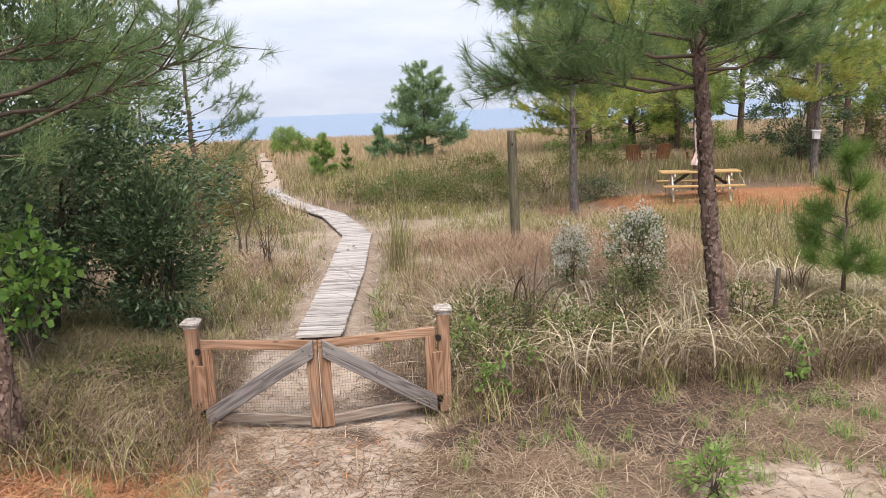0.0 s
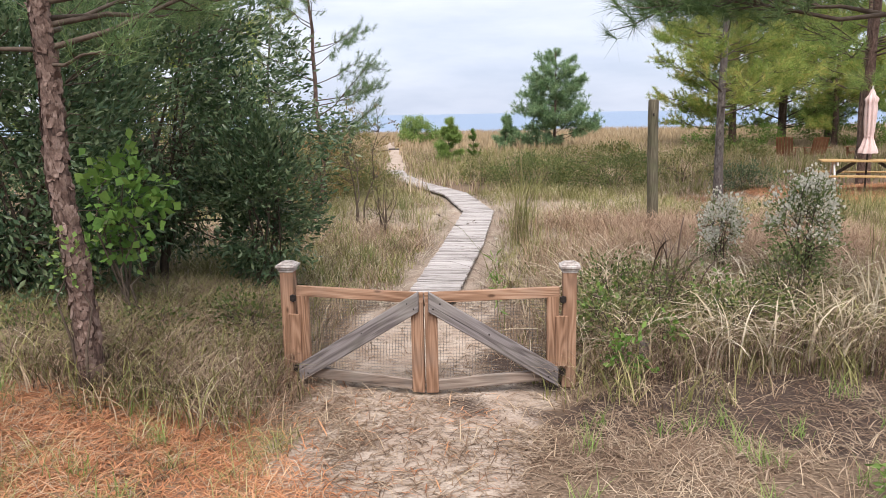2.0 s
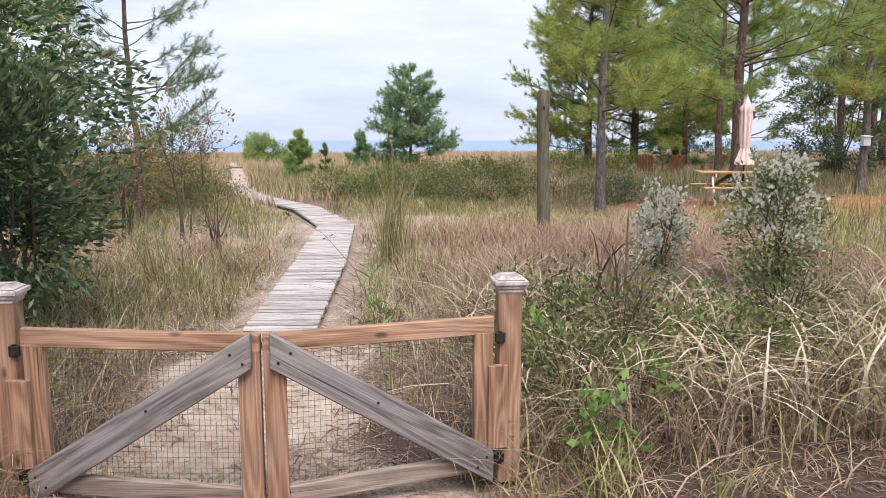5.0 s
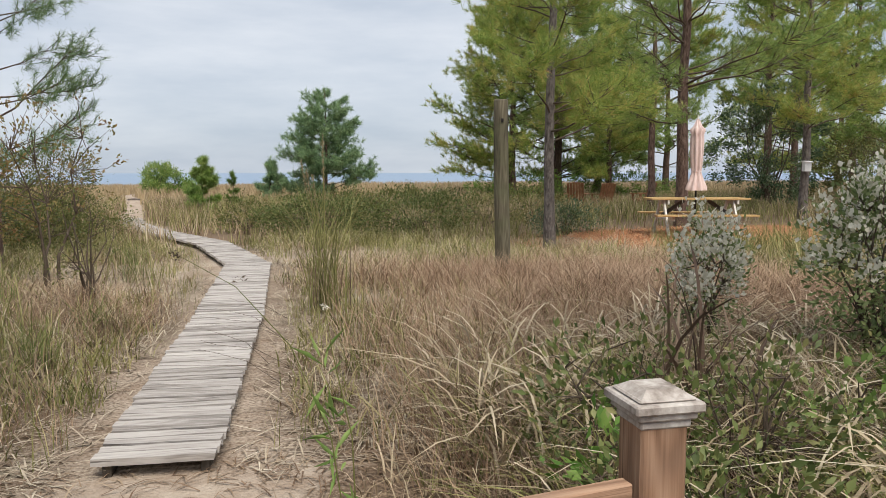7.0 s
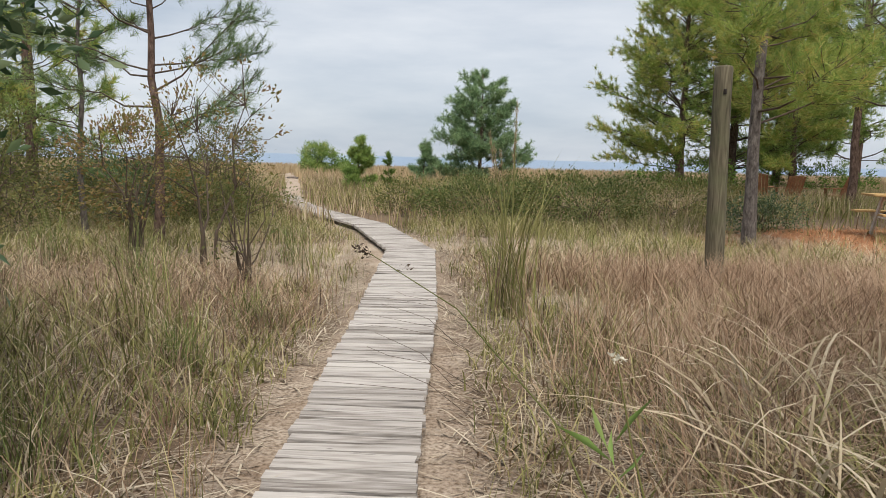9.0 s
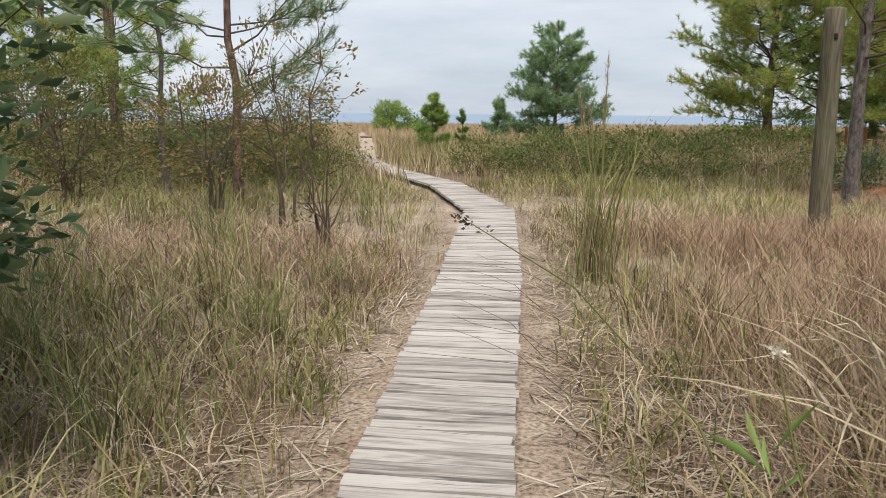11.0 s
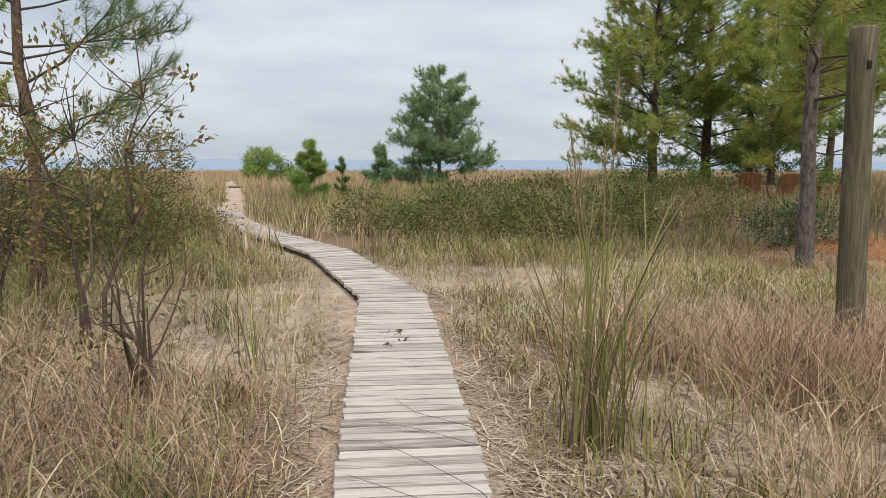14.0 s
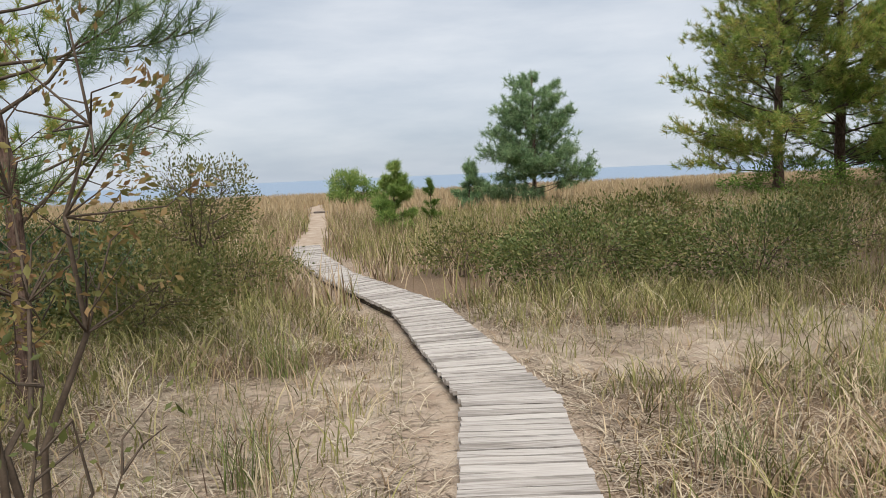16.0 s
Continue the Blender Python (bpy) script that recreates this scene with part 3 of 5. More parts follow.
col = blend(soil.outputs[0], sand.outputs[0], layer("sand"))
col = blend(col, straw.outputs[0], layer("straw"))
# dark brown soil, with shade beneath grass and shrubs painted into the colour
soil_shade = ramp(n, [(0.025, 0.018, 0.015), (0.07, 0.05, 0.04), (0.15, 0.115, 0.09)]); l.new(n2.outputs[0], soil_shade.inputs[0])
col = blend(col, soil_shade.outputs[0], layer("soil_shade"))
l.new(col, gb.inputs["Base Color"])
gbp = n.new("ShaderNodeBump"); gbp.inputs["Strength"].default_value = 0.6; gbp.inputs["Distance"].default_value = 0.03
l.new(n2.outputs[0], gbp.inputs["Height"]); l.new(gbp.outputs[0], gb.inputs["Normal"])
ground = raw("ground", np.stack([GX, GY, gz], -1), [], quads, gm, True)
for key, f in (("sand", sand_mask), ("straw", straw_mask), ("soil_shade", soil_shade_mask)):
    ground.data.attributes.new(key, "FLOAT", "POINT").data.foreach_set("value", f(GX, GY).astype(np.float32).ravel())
tagged(ground, "sandy ground with dry litter and orange pine straw", "ground", kind="structure")

wm = bpy.data.materials.new("bay_water"); wm.use_nodes = True
n, l = wm.node_tree.nodes, wm.node_tree.links
wb = n["Principled BSDF"]; wb.inputs["Base Color"].default_value = (0.17, 0.25, 0.36, 1); wb.inputs["Roughness"].default_value = 0.35
wc = n.new("ShaderNodeTexCoord"); wmap = n.new("ShaderNodeMapping"); wmap.inputs["Scale"].default_value = (0.05, 0.4, 1)
wno = n.new("ShaderNodeTexNoise"); wno.inputs["Detail"].default_value = 6; wno.inputs["Scale"].default_value = 1
l.new(wc.outputs["Object"], wmap.inputs[0]); l.new(wmap.outputs[0], wno.inputs["Vector"])
wbu = n.new("ShaderNodeBump"); wbu.inputs["Strength"].default_value = 0.8; wbu.inputs["Distance"].default_value = 0.5
l.new(wno.outputs[0], wbu.inputs["Height"]); l.new(wbu.outputs[0], wb.inputs["Normal"])
sea = raw("water", [(-4900, 80, -1.3), (4900, 80, -1.3), (4900, 4900, -1.3), (-4900, 4900, -1.3)], [], [(0, 1, 2, 3)], wm)
tagged(sea, "calm blue bay water beyond the dune grass", "water", kind="structure")


# ---- gate ----
def rail(bm, a, b, wide, thick, bevel=0.004):
    """A board from a to b, wide in its own upright plane."""
    a, b = Vector(a), Vector(b)
    d = b - a
    rot = Matrix.Rotation(math.atan2(d.z, math.hypot(d.x, d.y)), 4, (0, -1, 0))
    box(bm, d.length, thick, wide, Matrix.Translation((a + b) / 2) @ Matrix.Rotation(math.atan2(d.y, d.x), 4, "Z") @ rot, bevel)


def board(name, a, b, wide, thick, mat, parent, label=""):
    bm = bmesh.new()
    rail(bm, a, b, wide, thick)
    return part(name, bm, mat, parent, label)


POST_X = 1.165
for sx, zb in ((-1, -0.1), (1, -0.1)):
    post = thing("gate_post", sx * POST_X, 0, 0, "square pine gate post with a stepped, flaking cap", "post", "gate posts")
    bm = bmesh.new(); box(bm, 0.112, 0.112, 0.98, pose(0, 0, 0.38), 0.006)
    part("shaft", bm, TIMBER, post)
    cap = bmesh.new()
    for w, z0, z1 in ((0.122, 0.855, 0.875), (0.142, 0.875, 0.893), (0.166, 0.893, 0.916), (0.138, 0.916, 0.924)):
        box(cap, w, w, z1 - z0, pose(0, 0, (z0 + z1) / 2), 0.004)
    top = bmesh.ops.create_cone(cap, cap_ends=True, segments=4, radius1=0.088, radius2=0.055, depth=0.016)["verts"]
    bmesh.ops.transform(cap, matrix=pose(0, 0, 0.932, 0, 0, 45), verts=top)
    part("cap", cap, CAPWOOD, post, "stepped pyramid cap with flaking paint")

MEET = -0.205


def leaf_gate(s):
    """One leaf, hinged at the post on the side s, its free edge swung towards the walker."""
    hx = s * (POST_X - 0.085)
    ang = math.degrees(math.atan2(MEET + 0.055, -hx))
    ln = math.hypot(hx - s * 0.004, MEET + 0.055)
    g = thing("gate_leaf", hx, -0.055, 0, "shut pine gate leaf with wire mesh and grey brace", "gate", "gate leaves", ang)
    W, H0, H1 = 0.105, -0.075, 0.735
    dip = -0.025
    board("top_rail", (0, 0, H1 - W / 2 + 0.02), (ln, 0, H1 - W / 2), W * 0.82, 0.04, RAILWOOD, g)
    board("bottom_rail", (W, 0, H0 + W / 2 + 0.03), (ln - W * 0.98, 0, H0 + W / 2 + dip), W * 0.85, 0.04, RAILGREY, g)
    bm = bmesh.new(); box(bm, W * 0.9, 0.04, H1 - H0 - W * 0.82, pose(W / 2, 0.002, (H0 + H1 - W * 0.82) / 2 + 0.02), 0.004)
    part("hinge_stile", bm, TIMBER, g)
    bm = bmesh.new(); box(bm, W * 0.95, 0.04, H1 - H0 - W * 0.8 + 0.03, pose(ln - W / 2, 0.002, (H0 + H1 - W * 0.82) / 2 - 0.02), 0.004)
    part("meeting_stile", bm, TIMBER, g)
    y = -0.042 * (1 if math.cos(radians(ang)) > 0 else -1)
    brace = bmesh.new()
    rise, run = H1 - H0 - 0.15, ln - 0.04
    box(brace, math.hypot(rise, run), 0.038, 0.142, None, 0.006)
    for v in brace.verts:
        v.co.x += v.co.z * rise / run
    part("brace", brace, BRACE, g, "weathered grey diagonal board").matrix_basis = pose(0.01 + run / 2, y, H0 + 0.075 + rise / 2, 0, -math.degrees(math.atan2(rise, run)))
    bm = bmesh.new(); box(bm, 0.1, 0.03, 0.42, pose(-0.015, y * 0.9, 0.3), 0.004)
    part("hinge_block", bm, TIMBER, g)
    slope = math.atan2(rise, run)
    for f, o in ((0.05, 0.03), (0.06, -0.035), (0.93, 0.035), (0.95, -0.03), (0.55, 0.02)):
        bm = bmesh.new()
        bmesh.ops.create_cone(bm, cap_ends=True, segments=8, radius1=0.007, radius2=0.006, depth=0.006, matrix=pose(0.01 + run * f - math.sin(slope) * o, y * 1.47, H0 + 0.075 + rise * f + math.cos(slope) * o, 90))
        part("nail", bm, IRON, g, "dark rusted nail head")
    for zz in (0.03, 0.64):
        bm = bmesh.new(); box(bm, 0.05, 0.02, 0.05, pose(-0.03, y * 0.4, zz), 0.004)
        bmesh.ops.create_cone(bm, cap_ends=True, segments=8, radius1=0.011, radius2=0.011, depth=0.06, matrix=pose(-0.03, y * 0.4, zz))
        part("hinge", bm, IRON, g, "dark iron hinge")
    wv, wq = [], []
    back = 0.024 * (1 if y < 0 else -1)
    k = W
    while k < ln - W:
        tube(wv, wq, [(k, back, H0 + 0.06), (k + 0.002, back + 0.003, 0.3), (k, back, H1 - 0.06)], [0.0011] * 3, 3)
        k += 0.026
    zz = H0 + 0.1
    while zz < H1 - 0.07:
        tube(wv, wq, [(W * 0.6, back, zz), (ln / 2, back, zz - 0.004), (ln - W * 0.6, back, zz)], [0.0011] * 3, 3)
        zz += 0.026
    attach(raw("wire_mesh", wv, [], wq, WIRE), g, "fine galvanised wire mesh")
    return g


leaf_gate(-1)
leaf_gate(1)


# ---- furniture and posts ----
def picnic_table(x, y, z, rz):
    t = thing("picnic_table", x, y, z, "wooden picnic table with pale trestle legs on pine straw", "table", rz=rz)
    for k in range(5):
        bm = bmesh.new(); box(bm, 2.05, 0.138, 0.038, pose(0, -0.29 + 0.145 * k, 0.755), 0.005)
        part("top_board", bm, TABLEWOOD, t)
    for s in (-1, 1):
        for k in range(2):
            bm = bmesh.new(); box(bm, 2.05, 0.135, 0.038, pose(0, s * (0.64 + 0.14 * k), 0.43), 0.005)
            part("bench_board", bm, TABLEWOOD, t)
    for ex in (-0.72, 0.72):
        for s in (-1, 1):
            bm = bmesh.new(); rail(bm, (ex + s * 0.02, s * 0.66, 0.0), (ex + s * 0.02, s * 0.2, 0.735), 0.09, 0.04)
            part("leg", bm, PALEPAINT, t)
        bm = bmesh.new(); box(bm, 0.04, 1.56, 0.09, pose(ex + 0.045, 0, 0.365), 0.004)
        part("cross_beam", bm, PALEPAINT, t)
        bm = bmesh.new(); box(bm, 0.04, 0.7, 0.09, pose(ex + 0.045, 0, 0.69), 0.004)
        part("top_cleat", bm, PALEPAINT, t)
        bm = bmesh.new(); rail(bm, (ex, 0, 0.4), (ex * 0.35, 0, 0.72), 0.08, 0.036)
        part("strut", bm, STRINGER, t)
    return t


TABLE = (9.13, 12.81)
TZ = float(ground_z(np.array(TABLE[0]), np.array(TABLE[1])))
picnic_table(*TABLE, TZ, -13.7)

um = thing("patio_umbrella", TABLE[0], TABLE[1] + 0.02, TZ, "closed faded pink patio umbrella standing through the table", "umbrella")
bm = bmesh.new(); bmesh.ops.create_cone(bm, cap_ends=True, segments=10, radius1=0.02, radius2=0.02, depth=2.42, matrix=pose(0, 0, 1.21))
part("pole", bm, IRON, um)
cv, cq = [], []
rngu = np.random.default_rng(5)
prof = [(0.93, 0.19), (1.0, 0.185), (1.15, 0.13), (1.32, 0.085), (1.4, 0.1), (1.7, 0.12), (1.95, 0.125), (2.1, 0.115), (2.2, 0.14), (2.28, 0.075), (2.42, 0.028)]
sides = 40
for z0, r0 in prof:
    for k in range(sides):
        a = 2 * math.pi * k / sides
        rr = r0 * (1 + 0.2 * math.cos(8 * a + 0.6 * math.sin(3 * z0)) + 0.05 * math.sin(3 * a + z0 * 4))
        cv.append((rr * math.cos(a), rr * math.sin(a), z0))
for i in range(len(prof) - 1):
    for k in range(sides):
        a, b = i * sides + k, i * sides + (k + 1) % sides
        cq.append((a, b, b + sides, a + sides))
attach(raw("canopy", cv, [], cq, CANVAS, True), um, "folded pink canvas")
bm = bmesh.new(); bmesh.ops.create_cone(bm, cap_ends=True, segments=10, radius1=0.022, radius2=0.006, depth=0.1, matrix=pose(0, 0, 2.46))
part("finial", bm, PALEPAINT, um)
bm = bmesh.new(); bmesh.ops.create_cone(bm, cap_ends=True, segments=14, radius1=0.1, radius2=0.1, depth=0.03, matrix=pose(0, 0, 1.33))
part("tie_band", bm, CANVAS, um)

tl = thing("weathered_pole", 3.14, 7.5, 0, "old round timber pole standing in russet grass", "pole")
pv, pq = [], []
tube(pv, pq, [(0.05, 0, -0.2), (0.03, 0, 0.6), (0.012, 0, 1.3), (0, 0, 2.0), (0, 0, 2.29), (0, 0, 2.31), (0, 0, 2.312)], [0.098, 0.096, 0.093, 0.091, 0.09, 0.08, 0.001], 16)
attach(raw("shaft", pv, [], pq, POLE, True), tl)
bm = bmesh.new(); box(bm, 0.03, 0.02, 0.05, pose(-0.01, -0.094, 2.05), 0.004); part("bracket", bm, IRON, tl)


def adirondack(x, y, rz):
    z = float(ground_z(np.array(x), np.array(y)))
    c = thing("adirondack_chair", x, y, z, "low reddish cedar chair with a fanned slat back", "chair", "chairs in the clearing", rz)
    for k in range(6):
        bm = bmesh.new(); box(bm, 0.085, 0.02, 0.8 - 0.03 * abs(k - 2.5), pose(-0.25 + 0.1 * k, 0.3, 0.62, -22), 0.004); part("back_slat", bm, CHAIRWOOD, c)
    for k in range(5):
        bm = bmesh.new(); box(bm, 0.55, 0.085, 0.02, pose(0, -0.2 + 0.1 * k, 0.38 - 0.022 * k, -12), 0.004); part("seat_slat", bm, CHAIRWOOD, c)
    for s in (-1, 1):
        bm = bmesh.new(); box(bm, 0.13, 0.72, 0.022, pose(s * 0.35, 0.02, 0.57), 0.004); part("armrest", bm, CHAIRWOOD, c)
        bm = bmesh.new(); box(bm, 0.025, 0.1, 0.56, pose(s * 0.3, -0.24, 0.28), 0.004); part("front_leg", bm, CHAIRWOOD, c)
        bm = bmesh.new(); rail(bm, (s * 0.28, -0.26, 0.36), (s * 0.28, 0.62, 0.05), 0.11, 0.025); part("side_rail", bm, CHAIRWOOD, c)


for cx, cy, cz in ((11.0, 23.6, 150), (12.3, 24.2, 185), (13.7, 23.8, 215)):
    adirondack(cx, cy, cz)

st = thing("stake", 5.04, 1.12, 0, "dark charred stake standing in tall grass", "stake")
pv, pq = [], []
tube(pv, pq, [(0, 0, -0.1), (0.01, 0, 0.4), (0.03, 0, 0.84), (0.03, 0, 0.85)], [0.03, 0.028, 0.024, 0.002], 7)
attach(raw("shaft", pv, [], pq, STRINGER), st)
st = thing("stump", 1.8, 0.25, 0, "small grey cut stump beside the gate", "stump")
pv, pq = [], []
tube(pv, pq, [(0, 0, -0.1), (0, 0, 0.1), (0.01, 0, 0.21), (0.01, 0, 0.215)], [0.075, 0.062, 0.058, 0.002], 10)
attach(raw("wood", pv, [], pq, GREYBARK), st)


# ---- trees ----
pine(4.31, 0.9, 7.6, 0.098, 3.1, 1.9, 9, "dark slender pine with a bare lower trunk", 11, NEEDLE_SHADED, lean=(-0.112, 0.0), length=0.22, width=0.0045, count=70,
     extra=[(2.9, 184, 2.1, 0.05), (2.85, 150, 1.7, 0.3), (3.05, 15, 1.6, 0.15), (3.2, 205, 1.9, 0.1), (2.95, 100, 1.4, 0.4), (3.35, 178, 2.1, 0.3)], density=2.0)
pine(-2.34, -1.05, 7.0, 0.095, 3.1, 1.5, 7, "leaning pine with scaly bark and a creeper", 12, NEEDLE_SHADED, lean=(-0.036, 0.0), length=0.22, width=0.0045, count=44,
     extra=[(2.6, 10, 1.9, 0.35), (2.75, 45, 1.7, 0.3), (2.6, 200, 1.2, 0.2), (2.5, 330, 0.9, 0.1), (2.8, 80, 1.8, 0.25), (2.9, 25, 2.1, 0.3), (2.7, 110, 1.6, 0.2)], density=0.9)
pine(-3.5, 10.3, 6.8, 0.07, 2.2, 1.9, 11, "thin open pine with sparse upper limbs", 13, NEEDLE_SHADED, BARK, lean=(-0.02, 0), length=0.16, count=40, width=0.0055, density=1.1,
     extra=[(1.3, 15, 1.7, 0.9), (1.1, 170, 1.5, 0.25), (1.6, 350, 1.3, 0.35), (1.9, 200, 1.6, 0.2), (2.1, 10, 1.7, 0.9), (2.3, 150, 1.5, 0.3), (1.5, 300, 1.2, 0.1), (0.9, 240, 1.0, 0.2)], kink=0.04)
pine(-4.75, 10.9, 6.4, 0.045, 1.6, 1.3, 12, "slim pine with sparse dark limbs in scrub", 17, NEEDLE, GREYBARK, lean=(0.01, 0), length=0.16, count=34, width=0.006, density=1.1, kink=0.04)
pine(5.42, 11.7, 10.5, 0.105, 2.0, 2.6, 17, "slender grey-barked pine with golden needles", 14, NEEDLE_GOLD, GREYBARK, lean=(-0.01, 0), length=0.21, count=44, width=0.009, density=1.15)
pine(9.93, 14.76, 11.5, 0.16, 2.6, 3.4, 17, "tall pine behind the picnic table", 15, NEEDLE, length=0.21, count=36, width=0.008, density=0.85)
pine(14.05, 15.7, 10.5, 0.12, 2.4, 2.9, 15, "tall pine with a white box on its trunk", 16, NEEDLE_GOLD, GREYBARK, length=0.22, count=38, width=0.011, density=1.1)
bx = thing("nest_box", 14.0, 15.55, 1.45, "small white box fixed to a pine trunk", "box")
bm = bmesh.new(); box(bm, 0.2, 0.12, 0.24, pose(0, 0, 0.1), 0.006); part("body", bm, BOXPAINT, bx)
bm = bmesh.new(); box(bm, 0.25, 0.17, 0.025, pose(0, -0.01, 0.235, 10), 0.004); part("lid", bm, BOXPAINT, bx)

FAR = dict(length=0.27, count=30, width=0.019)
for i, (x, y, h, r, f, rc, wh, m) in enumerate([
        (11.4, 32.2, 10.5, 0.2, 0.9, 4.7, 21, NEEDLE_GOLD), (14.0, 33.0, 11.5, 0.22, 0.9, 5.2, 20, NEEDLE), (17.0, 35.0, 11.0, 0.2, 1.0, 4.2, 15, NEEDLE), (15.5, 30.5, 8.5, 0.15, 1.2, 3.2, 13, NEEDLE_GOLD), (21.5, 36.0, 11.0, 0.2, 1.5, 4.0, 14, NEEDLE),
        (12.5, 21.0, 10.5, 0.13, 2.6, 2.8, 12, NEEDLE_GOLD), (17.5, 22.0, 11.5, 0.15, 2.0, 3.0, 13, NEEDLE), (21.0, 25.0, 11.0, 0.15, 1.2, 3.4, 13, NEEDLE_GOLD),
        (25.5, 27.0, 11.5, 0.17, 1.2, 3.6, 13, NEEDLE), (28.0, 34.0, 12.5, 0.2, 1.0, 4.2, 13, NEEDLE_GOLD), (18.5, 17.0, 9.0, 0.12, 1.8, 2.6, 11, NEEDLE), (36.0, 40.0, 13.0, 0.2, 1.0, 4.6, 12, NEEDLE),
        (-9.5, 19.0, 7.5, 0.11, 1.2, 2.4, 11, NEEDLE_GOLD), (-12.5, 21.0, 9.0, 0.14, 1.0, 3.0, 12, NEEDLE), (-7.6, 15.0, 7.5, 0.09, 2.0, 1.9, 9, NEEDLE_GOLD), (-17.0, 24.0, 10.0, 0.16, 1.0, 3.6, 12, NEEDLE), (-11.0, 13.0, 9.0, 0.12, 1.6, 2.6, 11, NEEDLE)]):
    pine(x, y, h, r, f, rc, wh, "broad pine standing among shrubs behind the clearing" if x > 0 else "pine rising from scrub beside the dunes", 100 + i, m, density=0.62 if y < 29 else 0.9, shape=0.45, z=float(ground_z(np.array(x), np.array(y))), **FAR)
pine(2.98, 35.2, 5.3, 0.1, 0.3, 2.9, 18, "young bluish pine standing alone on the dune", 40, NEEDLE_BLUE, length=0.26, count=30, width=0.02, density=1.3, shape=0.6, spread=0.7)
pine(0.35, 35.0, 2.0, 0.05, 0.15, 0.85, 6, "small bluish pine beside a taller one", 41, NEEDLE_BLUE, length=0.28, count=34, width=0.022, density=3)
pine(-1.93, 25.3, 1.75, 0.04, 0.1, 0.85, 10, "small conical pine on the dune", 42, NEEDLE, length=0.2, count=36, width=0.016, density=5)
pine(-0.95, 26.5, 1.35, 0.03, 0.15, 0.35, 5, "thin yellowing sapling pine", 43, NEEDLE_LIME, length=0.16, count=22, width=0.012, density=3)
pine(6.15, 1.6, 2.1, 0.035, 0.5, 0.75, 5, "young pine with long bright needles", 44, NEEDLE_LIME, length=0.28, count=50, width=0.004, density=2.5)

# ---- shrubs ----
shrub(-5.85, 44.2, 1.95, 0.85, 0.85, 8000, 0.15, NEEDLE, "dense rounded evergreen beside the sand trail", 50, "evergreen_bush", low=0.0, spread=0.15, clumps=55, slim=0.25)
shrub(-4.4, 45.0, 1.0, 0.6, 0.5, 1600, 0.15, GRASS_FRESH, "light green low bush on the dune", 51, "dune_bush", low=0.0)
shrub(-2.05, 2.05, 2.5, 0.58, 0.55, 8500, 0.075, LEAF_DARK, "dark evergreen shrub leaning towards the gate", 58, "evergreen_shrub", stems=6, low=0.02, clumps=70, spread=0.11, slim=0.38)
shrub(-3.65, 2.65, 4.7, 1.85, 1.5, 44000, 0.085, LEAF_DARK, "large dark evergreen shrub beside the gate", 52, "evergreen_shrub", stems=9, low=0.05, clumps=270, spread=0.14, slim=0.38)
shrub(-4.2, 0.9, 3.6, 1.6, 1.1, 26000, 0.085, LEAF_DARK, "dark evergreen shrub behind a leaning pine", 53, "evergreen_shrub", stems=8, low=0.04, clumps=140, spread=0.18, slim=0.38)
shrub(-2.72, 0.25, 1.95, 0.42, 0.32, 380, 0.1, LEAF_VINE, "bright green broad-leaved vine over a dark shrub", 54, "vine", low=0.5, clumps=24, slim=0.85, spread=0.1)
shrub(-2.36, -1.13, 1.5, 0.07, 0.07, 90, 0.05, LEAF_FERN, "pale green creeper on a pine trunk", 55, "creeper", stems=2, low=0.62, clumps=8, slim=0.8, spread=0.06)
ga, gac = shrub(3.82, 2.2, 1.45, 0.34, 0.32, 3000, 0.045, LEAF_GREY, "grey-green groundsel bush with cream flower heads", 56, "groundsel_bush", low=0.2, clumps=120, spread=0.07)
gb2, gbc = shrub(3.12, 2.85, 1.12, 0.22, 0.2, 1200, 0.036, LEAF_GREY, "small groundsel bush with cream flower heads", 57, "groundsel_bush", low=0.25, clumps=80, spread=0.06)
for own, cl, h in ((ga, gac, 1.5), (gb2, gbc, 1.15)):
    rg = np.random.default_rng(int(h * 100))
    up = cl[cl[:, 2] > 0.5 * h] * np.array([1.05, 1.05, 1.03])
    p = np.repeat(up, 20, 0) + rg.normal(0, 0.04, (len(up) * 20, 3)) + np.array([0, 0, 0.03])
    attach(leaves("blossom", p, np.tile([0, 0, 0.8], (len(p), 1)), 0.036, BLOSSOM, rg, 0.8), own, "cream flower heads")
